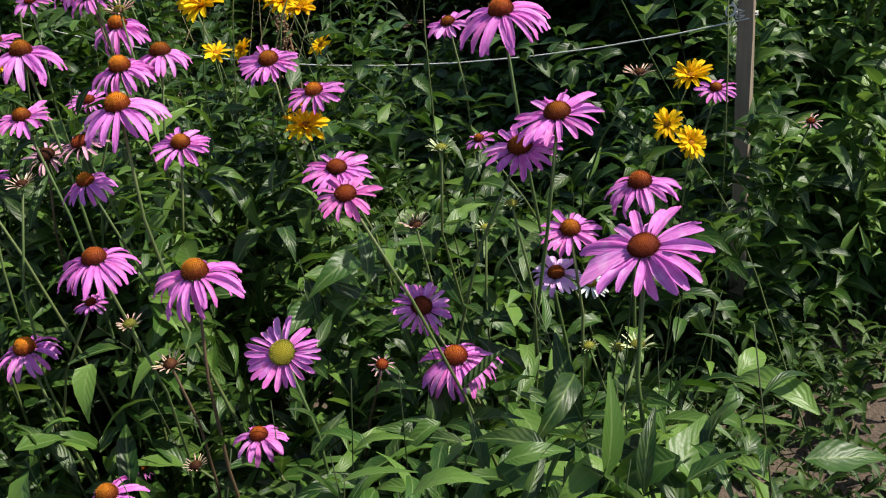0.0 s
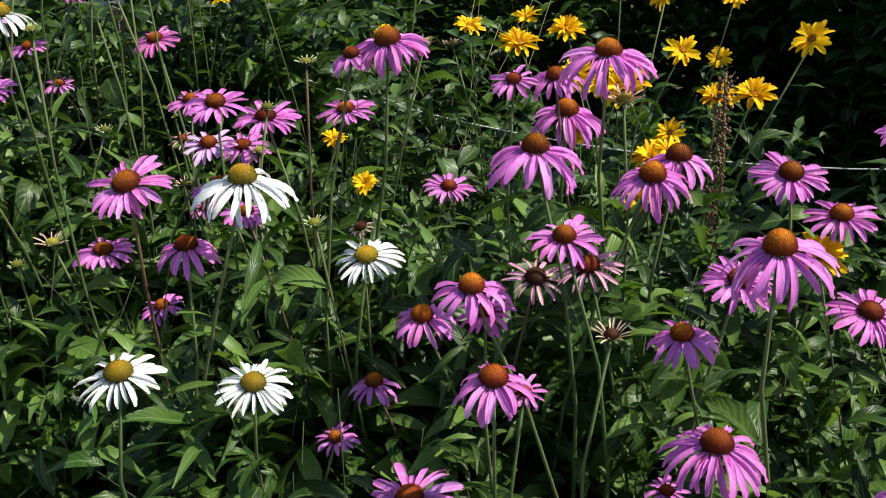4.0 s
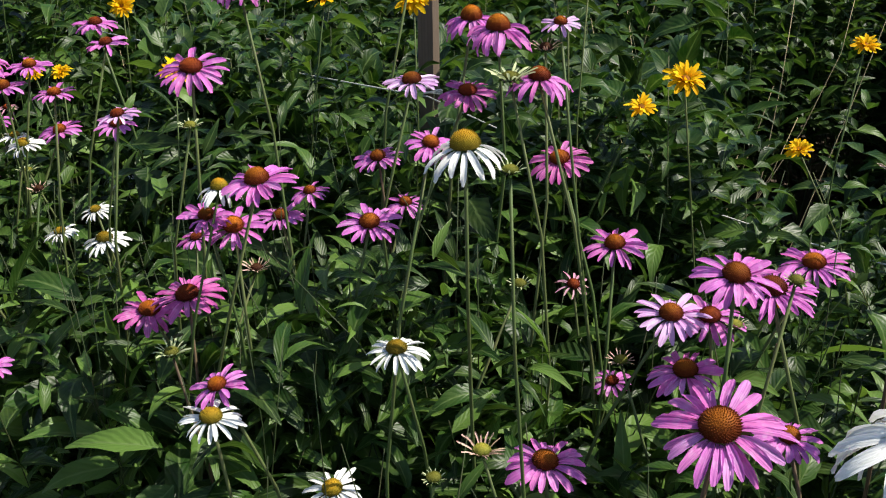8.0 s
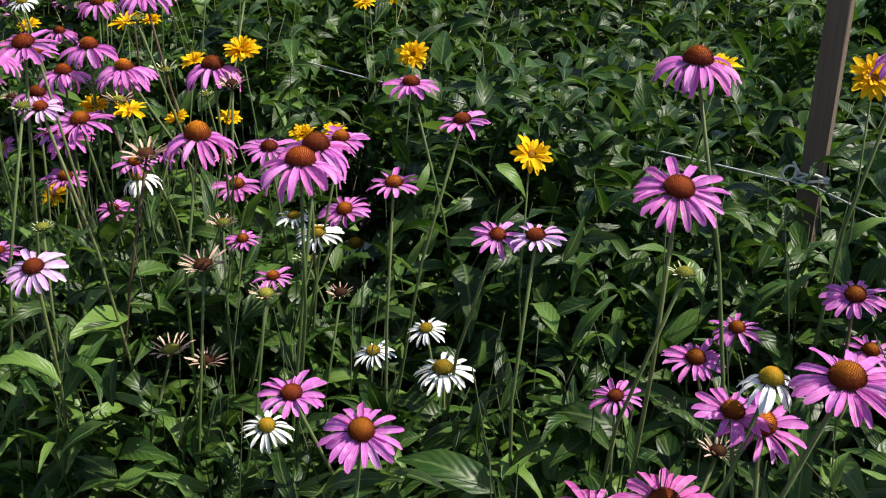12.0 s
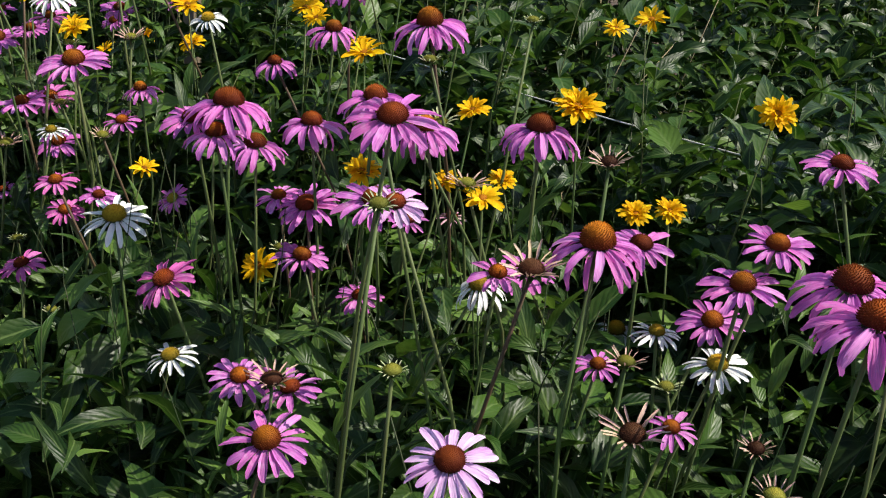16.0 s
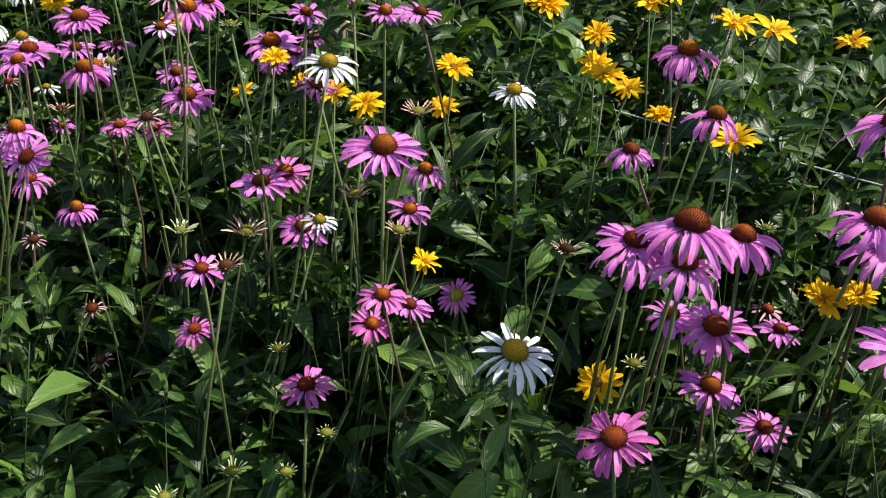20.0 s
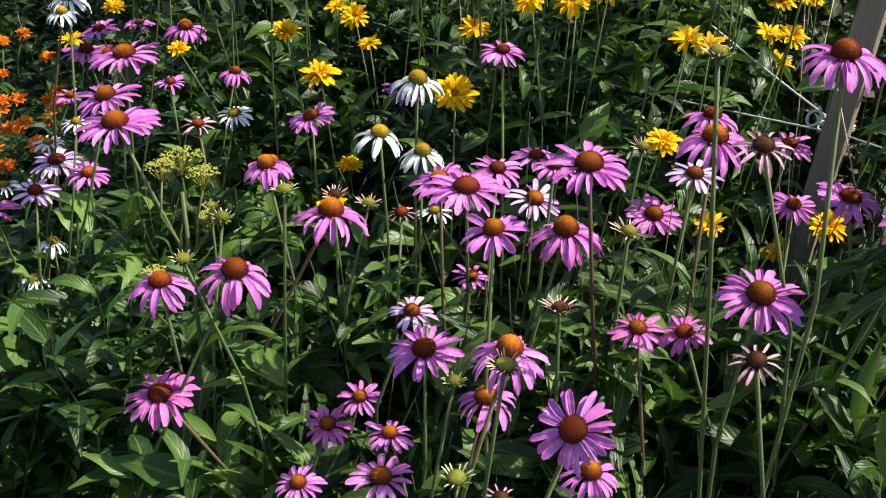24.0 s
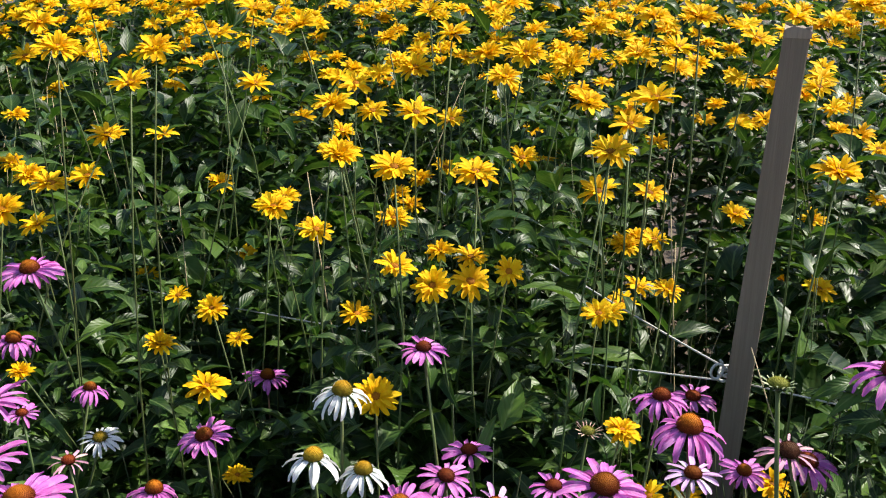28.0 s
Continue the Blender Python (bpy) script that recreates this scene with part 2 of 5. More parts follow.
SOIL = simple("dry_soil", (0.100, 0.073, 0.053), (0.052, 0.038, 0.028), 7.0, 0.95, 0.9, 0.012)
CLOD = simple("soil_clod", (0.14, 0.105, 0.078), (0.08, 0.058, 0.042), 40.0, 0.95, 0.7, 0.004)
STRAW = simple("dry_straw", (0.46, 0.38, 0.22), (0.30, 0.23, 0.13), 30.0, 0.7)
CORD = simple("pale_cord", (0.56, 0.56, 0.52), (0.40, 0.40, 0.37), 300.0, 0.5, 0.4, 0.0005)


SEED = simple("dry_seed", (0.20, 0.12, 0.06), (0.11, 0.06, 0.03), 120.0, 0.85)
FENNEL = simple("fennel_bloom", (0.30, 0.29, 0.035), (0.20, 0.22, 0.03), 200.0, 0.7)


def wood_material(name, tone):
    m, nt, out = material(name)
    grain = noise_node(nt, 1.0, coords(nt, (190, 190, 5)), 5.0, 0.7)
    stain = noise_node(nt, 5.0, coords(nt, (2, 2, 1)), 4.0)
    dark, mid, pale = (tuple(v * k for v in tone) for k in (0.72, 0.95, 1.15))
    c = ramp(nt, grain, [(0.3, dark), (0.55, mid), (0.75, pale)])
    c = mixc(nt, c, dark, ramp(nt, stain, [(0.5, (0, 0, 0)), (0.72, (0.7, 0.7, 0.7))]))
    surface(nt, out, c, 0.8, 0.25, bumped(nt, grain, 0.6, 0.002))
    return m


WOOD = wood_material("weathered_wood", (0.22, 0.175, 0.125))
WOOD_PALE = wood_material("sawn_wood", (0.34, 0.27, 0.20))
# brown wood, its tone lowered for the leaf shade about the second stake
WOOD_SHADED = wood_material("shaded_brown_wood", (0.125, 0.092, 0.066))


# ---- mesh helpers ----
def mesh_of(name, verts, faces, mats, smooth=True, face_mats=None):
    me = bpy.data.meshes.new(name)
    me.from_pydata([tuple(map(float, v)) for v in verts], [], [tuple(map(int, f)) for f in faces])
    for m in mats if isinstance(mats, (list, tuple)) else [mats]:
        me.materials.append(m)
    if smooth:
        me.polygons.foreach_set("use_smooth", [True] * len(me.polygons))
    if face_mats is not None:
        me.polygons.foreach_set("material_index", [int(k) for k in face_mats])
    me.update()
    return me


def part(name, me, parent, m=None, label=""):
    ob = new(name, me)
    ob.parent = parent
    if m is not None:
        ob.matrix_basis = m
    return tagged(ob, label) if label else ob


def tube(points, radii, sides=5, cap=True):
    """Verts and faces of a round stalk along points."""
    verts, faces = [], []
    pts = [Vector(p) for p in points]
    for k, p in enumerate(pts):
        d = (pts[min(k + 1, len(pts) - 1)] - pts[max(k - 1, 0)]).normalized()
        a = d.cross(Vector((0.31, 0.95, 0.02))).normalized()
        b = d.cross(a)
        for s in range(sides):
            t = 2 * math.pi * s / sides
            verts.append(p + (a * math.cos(t) + b * math.sin(t)) * radii[k])
    for k in range(len(pts) - 1):
        for s in range(sides):
            n = (s + 1) % sides
            faces.append((k * sides + s, k * sides + n, (k + 1) * sides + n, (k + 1) * sides + s))
    if cap:
        faces.append(tuple((len(pts) - 1) * sides + s for s in range(sides)))
    return verts, faces


def strip(length_steps, widths, angles, across, ridge, notch=0.0, twist=0.0):
    """A petal or leaf of length 1 along x: widths and slope angles step by step, a folded or ridged cross-section."""
    verts, faces, x, z = [], [], 0.0, 0.0
    n = length_steps
    for k in range(n + 1):
        if k:
            a = radians(0.5 * (angles[k] + angles[k - 1]))
            x, z = x + math.cos(a) / n, z + math.sin(a) / n
        for j in range(across + 1):
            q = 2 * j / across - 1
            y = q * widths[k]
            dx = -notch * (1 - abs(math.cos(q * math.pi * 1.5))) if k == n else 0.0
            tw = twist * k / n
            verts.append((x + dx, y * math.cos(tw), z + ridge(q) * widths[k] + y * math.sin(tw)))
    w = across + 1
    for k in range(n):
        for j in range(across):
            faces.append((k * w + j, k * w + j + 1, (k + 1) * w + j + 1, (k + 1) * w + j))
    return verts, faces


def petal_mesh(name, mat, a0, a1, width, seed, curl=0.0, steps=6):
    r = random.Random(seed)
    prof = [0.42, 0.74, 0.92, 1.0, 0.98, 0.86, 0.52] if steps == 6 else [0.5, 0.95, 1.0, 0.6]
    angles = [a0 + (a1 - a0) * (k / steps) ** 1.1 + r.uniform(-5, 5) + (curl if k == steps else 0) for k in range(steps + 1)]
    widths = [width * p * r.uniform(0.92, 1.08) for p in prof]
    v, f = strip(steps, widths, angles, 4 if steps == 6 else 2, lambda q: 0.22 * math.cos(q * math.pi * 2) + 0.25 * q * q, 0.05, r.uniform(-0.5, 0.5))
    return mesh_of(name, v, f, mat)


def family(name, mat, a0, a1, width, count, seed, curl=0.0):
    return [petal_mesh(name, mat, a0 + 9 * (k - count / 2) / count, a1 + 26 * (k - count / 2) / count, width * (0.88 + 0.22 * ((k * 7) % count) / count), seed + k, curl) for k in range(count)]


PETALS = {
    "n": family("petal", PURPLE, 3, -24, 0.135, 6, 100),
    "f": family("petal", PURPLE, 4, -14, 0.135, 5, 200),
    "d": family("petal", PURPLE, -8, -64, 0.135, 6, 300),
    "m": family("petal", MAGENTA, 2, -26, 0.135, 5, 1100),
    "p": family("petal", LILAC, 2, -20, 0.135, 5, 1000),
    "w": family("petal", WHITE, -2, -32, 0.120, 5, 400),
    "wd": family("petal", WHITE, -16, -66, 0.125, 5, 500),
    "s": family("petal", TAN, 46, 12, 0.062, 5, 600, 30),
    "k": family("petal", PINK, 6, -34, 0.085, 5, 700, 25),
    "g": family("petal", PALE, 50, 18, 0.075, 4, 800),
    "y": family("petal", YELLOW, 16, -18, 0.160, 5, 900),
}


def cone_mesh(mat, height, count, seed, spike=0.085):
    """A domed cone of radius 1 with bristles in spirals."""
    r = random.Random(seed)
    verts, faces = [], []
    rings, sides = 5, 12
    for k in range(rings + 1):
        t = k / rings * math.pi / 2
        for s in range(sides):
            a = 2 * math.pi * s / sides
            verts.append((0.9 * math.cos(t) * math.cos(a), 0.9 * math.cos(t) * math.sin(a), height * 0.92 * math.sin(t) - 0.02))
    for k in range(rings):
        for s in range(sides):
            n = (s + 1) % sides
            faces.append((k * sides + s, k * sides + n, (k + 1) * sides + n, (k + 1) * sides + s))
    for k in range(count):
        h = (k + 0.5) / count
        t = math.asin(min(h, 1))
        a = k * 2.39996
        ct, st = math.cos(t), math.sin(t)
        p = Vector((0.9 * ct * math.cos(a), 0.9 * ct * math.sin(a), height * 0.92 * st - 0.02))
        d = Vector((ct * math.cos(a), ct * math.sin(a), st * 0.9 + 0.35)).normalized()
        u = d.orthogonal().normalized()
        w = d.cross(u)
        ln, b = spike * r.uniform(0.7, 1.3), 0.046
        i = len(verts)
        for q in range(3):
            z = 2 * math.pi * q / 3
            verts.append(p + (u * math.cos(z) + w * math.sin(z)) * b - d * 0.02)
        verts.append(p + d * ln)
        faces += [(i, i + 1, i + 3), (i + 1, i + 2, i + 3), (i + 2, i, i + 3)]
    return mesh_of("cone", verts, faces, mat, False)


CONES = {
    "n": [cone_mesh(CONE, 0.82, 360, 1), cone_mesh(CONE_RED, 0.72, 360, 2), cone_mesh(CONE, 0.95, 360, 3)],
    "d": [cone_mesh(CONE, 1.02, 360, 4), cone_mesh(CONE, 1.12, 390, 5), cone_mesh(CONE_RED, 0.95, 360, 6)],
    "m": [cone_mesh(CONE_RED, 0.7, 360, 19), cone_mesh(CONE, 0.75, 360, 20)],
    "p": [cone_mesh(CONE, 0.8, 360, 17), cone_mesh(CONE_RED, 0.75, 360, 18)],
    "f": [cone_mesh(CONE_RED, 0.55, 330, 7), cone_mesh(CONE_OLIVE, 0.5, 330, 8)],
    "w": [cone_mesh(CONE_GOLD, 0.72, 360, 9), cone_mesh(CONE_GOLD, 0.84, 360, 10)],
    "wd": [cone_mesh(CONE_GOLD, 1.0, 360, 11)],
    "s": [cone_mesh(CONE_DARK, 0.8, 300, 12), cone_mesh(CONE_GREEN, 0.7, 300, 13)],
    "k": [cone_mesh(CONE_DARK, 0.8, 330, 14), cone_mesh(CONE_RED, 0.7, 330, 15)],
    "g": [cone_mesh(CONE_GREEN, 0.6, 270, 16)],
}


def calyx_mesh(mat):
    """The green cup of pointed bracts under a head of radius 1, one piece."""
    n, verts, faces = 20, [], []
    for k in range(n):
        a, tip = 2 * math.pi * k / n, k % 2
        for r, z in ((0.30, -0.44), (0.74, -0.30), (1.34, -0.40) if tip else (0.88, -0.16)):
            verts.append((r * math.cos(a), r * math.sin(a), z))
    for k in range(n):
        m = (k + 1) % n
        faces += [(3 * k, 3 * m, 3 * m + 1, 3 * k + 1), (3 * k + 1, 3 * m + 1, 3 * m + 2, 3 * k + 2)]
    return mesh_of("calyx", verts, faces, mat)


CALYX = calyx_mesh(LEAF)


def leaf_shape(steps, width, a0, a1, seed, ovate=False, across=2):
    r = random.Random(seed)
    widths, angles = [], []
    for k in range(steps + 1):
        t = k / steps
        w = (math.sin(math.pi * t ** (0.58 if ovate else 0.68)) ** 1.05 if 0 < t < 1 else 0.0)
        widths.append(max(0.012, width * w * r.uniform(0.86, 1.12)))
        angles.append(a0 + (a1 - a0) * t + r.uniform(-14, 14))
    return strip(steps, widths, angles, across, lambda q: 0.42 * abs(q), 0.0, r.uniform(-0.8, 0.8))


LEAVES = [mesh_of("leaf", *leaf_shape(8, w, a, b, 40 + k, across=4), LEAF) for k, (w, a, b) in enumerate([(0.13, 30, -45), (0.15, 20, -30), (0.11, 45, -20), (0.16, 10, -70), (0.14, 25, 0)])]


def scatter(name, templates, transforms, mat, picks, leafy=False):
    """One mesh of many copies of a few small shapes; leafy: with the way along and across each leaf, for its veins."""
    V, Fs, base = [], [], 0
    ways = [np.array([((i // 3) / (len(t[0]) // 3 - 1), abs(i % 3 - 1), 0.0) for i in range(len(t[0]))], float) for t in templates] if leafy else []
    tv = [(np.array([tuple(v) for v in t[0]], float), [tuple(f) for f in t[1]]) for t in templates]
    for m, k in zip(transforms, picks):
        v, f = tv[k]
        V.append(v @ m[:3, :3].T + m[:3, 3])
        Fs += [tuple(i + base for i in face) for face in f]
        base += len(v)
    V = np.concatenate(V)
    me = bpy.data.meshes.new(name)
    me.from_pydata(V.tolist(), [], Fs)
    me.materials.append(mat)
    me.polygons.foreach_set("use_smooth", [True] * len(me.polygons))
    if leafy:
        me.attributes.new("leaf_way", "FLOAT_VECTOR", "POINT").data.foreach_set("vector", np.concatenate([ways[k] for k in picks]).ravel())
    me.update()
    return me


# ---- plan: the line of the path, the row of stakes, the bed between ----
STAKES = [Vector((0.652, 2.108, 0)), Vector((-1.558, 2.718, 0)), Vector((-3.255, 3.996, 0)), Vector((-4.702, 5.436, 0))]
OUT = Vector((0.551, 0.834, 0)).normalized()


def row_at(s):
    """A point of the stake row; s counts stakes and may run past the ends."""
    k = max(0, min(2, int(math.floor(s))))
    return STAKES[k].lerp(STAKES[k + 1], s - k)


def turn_z(a):
    return Matrix.Rotation(a, 4, "Z")


HEADS = []
STEMS = []
TOWARDS = Vector((-0.25, -0.97, 0)).normalized()


def head_pose(kind):
    """The lean of a flower head: mostly up, a little to the light side or the path."""
    lean = {"n": 14, "p": 16, "m": 18, "f": 40, "d": 4, "w": 10, "wd": 3, "s": 5, "k": 20, "g": 4, "y": 22, "yf": 48}[kind] + rnd.uniform(-7, 7)
    az = math.atan2(TOWARDS.y, TOWARDS.x) + rnd.uniform(-0.7, 0.7)
    axis = Vector((-math.sin(az), math.cos(az), 0))
    return Matrix.Rotation(radians(lean), 4, axis)


def stalk_points(top, base, bend, n=7):
    mid = base.lerp(top, 0.55) + bend
    sway = Vector((rnd.gauss(0, 0.019), rnd.gauss(0, 0.019), 0))
    return [base * (1 - t) ** 2 + mid * 2 * t * (1 - t) + top * t * t + sway * math.sin(2 * math.pi * t) for t in [k / (n - 1) for k in range(n)]]


def add_stalk(root, top_local, width, mat, low=1.35, lean=0.08):
    off = Vector((rnd.uniform(-lean, lean), rnd.uniform(-lean, lean), 0))
    pts = stalk_points(Vector(top_local), Vector((0, 0, -0.02)), off)
    v, f = tube(pts, [width * (low - (low - 0.85) * k / 6) for k in range(7)], 6)
    part("stem", mesh_of("stem", v, f, mat), root)
    return pts


def stem_leaves(root, pts, count, size, meshes, lo=0.3, hi=0.86):
    a = rnd.uniform(0, 6.28)
    for k in range(count):
        t = lo + (hi - lo) * (k + rnd.random() * 0.6) / count
        i = min(len(pts) - 2, int(t * (len(pts) - 1)))
        p = pts[i].lerp(pts[i + 1], t * (len(pts) - 1) - i)
        a += 2.4 + rnd.uniform(-0.5, 0.5)
        s = size * (1.25 - 0.75 * t) * rnd.uniform(0.8, 1.2)
        m = Matrix.Translation(p) @ turn_z(a) @ Matrix.Rotation(rnd.uniform(-0.5, 0.35), 4, "Y") @ Matrix.Rotation(rnd.uniform(-0.5, 0.5), 4, "X") @ Matrix.Diagonal((s, s, s, 1))
        part("leaf", rnd.choice(meshes), root, m)


LABELS = {
    "pn": "purple coneflower with spread petals round a brown cone",
    "pd": "purple coneflower with drooping petals and a tall orange-brown cone",
    "pf": "pink-purple coneflower in full bloom with a flat olive centre",
    "pm": "deep magenta-pink coneflower with spread petals",
    "pp": "pale lilac coneflower with whitish petal tips",
    "w": "white coneflower with a greenish-yellow cone",
    "wd": "white coneflower with hanging petals and a golden cone",
    "wy": "young white coneflower with short greenish petals",
    "d": "withered coneflower with curled tan petals",
    "ds": "fading coneflower with a dark cone and limp petals",
    "g": "green coneflower bud just opening its pale petals",
}
KINDS = {"pn": "n", "pp": "p", "pm": "m", "pd": "d", "pf": "f", "w": "w", "wd": "wd", "wy": "g", "d": "s", "ds": "k", "g": "g"}


def cf(code, x, y, z, width):
    """A coneflower: its head at x, y, z, as wide as given, on its own leafy stem."""
    rnd.seed(round(x * 1000) * 7919 + round(y * 1000) * 31 + round(z * 1000))
    kind = KINDS[code]
    label = LABELS[code]
    lx, ly = rnd.gauss(0, 0.13), rnd.gauss(0.04, 0.09)
    root = tagged(new("coneflower"), label, "flower", "coneflowers in the bed")
    root.location = (x + lx, y + ly, 0)
    rc = {"n": 0.175, "p": 0.18, "m": 0.18, "f": 0.185, "d": 0.195, "w": 0.175, "wd": 0.20, "s": 0.20, "k": 0.19, "g": 0.23}[kind] * width
    rc = min(max(rc, 0.010), 0.0205)
    tilt = head_pose(kind)
    centre = Vector((-lx, -ly, z - 0.35 * rc))
    up = tilt.to_3x3() @ Vector((0, 0, 1))
    pts = add_stalk(root, centre - up * rc * 0.35, 0.0023 + 0.009 * max(0, width - 0.06), STALK_RED if rnd.random() < 0.10 else STALK, 1.3, 0.15)
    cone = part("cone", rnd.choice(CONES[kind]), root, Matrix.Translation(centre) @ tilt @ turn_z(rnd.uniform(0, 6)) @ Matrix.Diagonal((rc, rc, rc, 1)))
    part("calyx", CALYX, cone)
    flat = {"n": 0.93, "p": 0.95, "m": 0.94, "f": 0.99, "d": 0.74, "w": 0.96, "wd": 0.74, "s": 0.88, "k": 0.92, "g": 0.72}[kind]
    long = max((width / 2 / rc - 0.8) / flat, 0.9)
    fam = PETALS[kind]
    n = {"n": 15, "p": 15, "m": 16, "f": 17, "d": 15, "w": 16, "wd": 14, "s": 18, "k": 13, "g": 15}[kind] + rnd.randint(-1, 2)
    n += 7 if width > 0.1 else 3 if width > 0.074 else -2 if width < 0.06 else 0
    gap, full = rnd.uniform(0, 6.28), 0.98 if kind in "dwds" else 1.16
    full *= 0.80 if width > 0.1 else 0.92 if width > 0.085 else 1.0
    ways = []
    for k in range(n):
        a = gap + 2 * math.pi * (k + rnd.uniform(-0.28, 0.28)) / n
        ways.append(a)
        s = long * rnd.uniform(0.80, 1.10)
        m = turn_z(a) @ Matrix.Translation((0.80, 0, -0.10 - 0.10 * (k % 2))) @ Matrix.Rotation(rnd.uniform(-0.20, 0.20), 4, "Y") @ Matrix.Rotation(rnd.uniform(-0.45, 0.45), 4, "X") @ Matrix.Diagonal((s, s * rnd.uniform(0.78, 1.08) * full, s, 1))
        part("petal", rnd.choice(fam), cone, m)
    # the full heads have a few petals more, behind the widest gaps
    if width > 0.09:
        ways.append(ways[0] + 2 * math.pi)
        wide = sorted(range(n), key=lambda k: ways[k] - ways[k + 1])[:2]
        for k in wide:
            s = long * (0.84 + 0.05 * (k % 4))
            part("petal", fam[k % len(fam)], cone, turn_z(0.5 * (ways[k] + ways[k + 1])) @ Matrix.Translation((0.80, 0, -0.26)) @ Matrix.Rotation(0.05 * (k % 5 - 2), 4, "Y") @ Matrix.Rotation(0.16 * (k % 5 - 2), 4, "X") @ Matrix.Diagonal((s, s * 0.92 * full, s, 1)))
    if width > 0.08:
        stem_leaves(root, pts, 1, 0.135, LEAVES, 0.55, 0.88)
    STEMS.append([p + root.location for p in pts])
    HEADS.append((x, y, z, 0, x + lx, y + ly))


def ray_head(name, mat, count, rows, width, a0, a1, seed):
    """All rays of a small flower of radius 1 as one mesh."""
    r = random.Random(seed)
    T = []
    shapes = [strip(4, [width * p for p in (0.5, 0.9, 1.0, 0.9, 0.45)], [a0 + (a1 - a0) * k / 4 + r.uniform(-8, 8) for k in range(5)], 2, lambda q: 0.3 * q * q, 0.04) for _ in range(4)]
    picks = []
    for row in range(rows):
        for k in range(count):
            a = 2 * math.pi * (k + 0.5 * row + r.uniform(-0.25, 0.25)) / count
            s = (0.88 - 0.15 * row) * r.uniform(0.72, 1.12)
            m = turn_z(a) @ Matrix.Translation((0.16, 0, 0.03 * row)) @ Matrix.Rotation(-0.30 * row + r.uniform(-0.28, 0.24), 4, "Y") @ Matrix.Rotation(r.uniform(-0.6, 0.6), 4, "X") @ Matrix.Diagonal((s, s, s, 1))
            T.append(np.array(m))
            picks.append(r.randrange(4))
    return scatter(name, shapes, T, mat, picks)


DISC = cone_mesh(CONE_AMBER, 0.55, 90, 31, 0.2)
YRAYS = [ray_head("corolla", YELLOW_J, c, r, 0.16, 16, -16, 50 + k) for k, (c, r) in enumerate([(13, 2), (15, 3), (16, 3), (16, 4), (12, 2), (14, 2)])]
YINNER = [ray_head("inner_ray", YELLOW_J, 14, 2, 0.14, 34, 6, 60 + k) for k in range(2)]
for me in YINNER:
    me.transform(Matrix.Diagonal((0.82, 0.82, 0.95, 1)))
ORAYS = [ray_head("corolla", ORANGE_J, 19, 3, 0.15, 20, -10, 70 + k) for k in range(2)]
HLEAVES = [mesh_of("leaf", *leaf_shape(7, w, a, b, 80 + k, True), LEAF) for k, (w, a, b) in enumerate([(0.24, 25, -40), (0.27, 10, -30), (0.22, 30, -10)])]


def yf(code, x, y, z, width, free=False):
    """A yellow heliopsis flower on a tall stem with a few opposite leaves."""
    rnd.seed(round(x * 1000) * 7919 + round(y * 1000) * 31 + round(z * 1000))
    root = tagged(new("heliopsis"), "golden-yellow semi-double sunflower-like bloom on a tall stem", "flower", "yellow flowers")
    lx, ly = rnd.gauss(0.03, 0.16), rnd.gauss(0.08, 0.14)
    root.location = (x + lx, y + ly, 0)
    tilt = head_pose(code)
    centre = Vector((-lx, -ly, z))
    pts = add_stalk(root, centre - tilt.to_3x3() @ Vector((0, 0, 0.004)), 0.0016, STALK, 1.35, 0.16)
    r = width / 2 * 1.12
    head = part("disc", DISC, root, Matrix.Translation(centre) @ tilt @ turn_z(rnd.uniform(0, 6)) @ Matrix.Diagonal((r * 0.27, r * 0.27, r * 0.27, 1)))
    if free and width > 0.062:
        tagged(part("inner_ray", rnd.choice(YINNER), head, Matrix.Diagonal((1 / 0.27, 1 / 0.27, 1 / 0.27, 1))), kind="stuff")
        for k in range(12):
            s = 3.0 * rnd.uniform(0.88, 1.1)
            part("petal", rnd.choice(PETALS["y"]), head, turn_z(2 * math.pi * (k + rnd.uniform(-0.2, 0.2)) / 12) @ Matrix.Translation((0.62, 0, 0)) @ Matrix.Rotation(rnd.uniform(-0.15, 0.15), 4, "Y") @ Matrix.Rotation(rnd.uniform(-0.35, 0.35), 4, "X") @ Matrix.Diagonal((s, s, s, 1)))
    else:
        tagged(part("corolla", rnd.choice(YRAYS), head, Matrix.Diagonal((1 / 0.27, 1 / 0.27, 1 / 0.27, 1))), kind="stuff")
    a = rnd.uniform(0, 6.28)
    for t in (0.80,) if free else ():
        p = pts[int(t * 6)]
        for side in (0, math.pi):
            s = rnd.uniform(0.07, 0.11) * (1.3 - 0.5 * t)
            part("leaf", rnd.choice(HLEAVES), root, Matrix.Translation(p) @ turn_z(a + side) @ Matrix.Rotation(rnd.uniform(-0.5, 0.2), 4, "Y") @ Matrix.Diagonal((s, s, s, 1)))
        a += 1.57
    HEADS.append((x, y, z, 1, x + lx, y + ly))


def pot_marigold(x, y, z):
    root = tagged(new("pot_marigold"), "low orange pot marigold with a dense round bloom", "flower", "orange flowers at the bed's end")
    root.location = (x, y, 0)
    pts = add_stalk(root, (0, 0, z), 0.003, STALK)
    tilt = head_pose("y")
    head = part("disc", DISC, root, Matrix.Translation((0, 0, z)) @ tilt @ Matrix.Diagonal((0.008, 0.008, 0.008, 1)))
    tagged(part("corolla", rnd.choice(ORAYS), head, Matrix.Diagonal((4.1, 4.1, 4.1, 1))), kind="stuff")
    stem_leaves(root, pts, 4, 0.10, LEAVES, 0.3, 0.9)


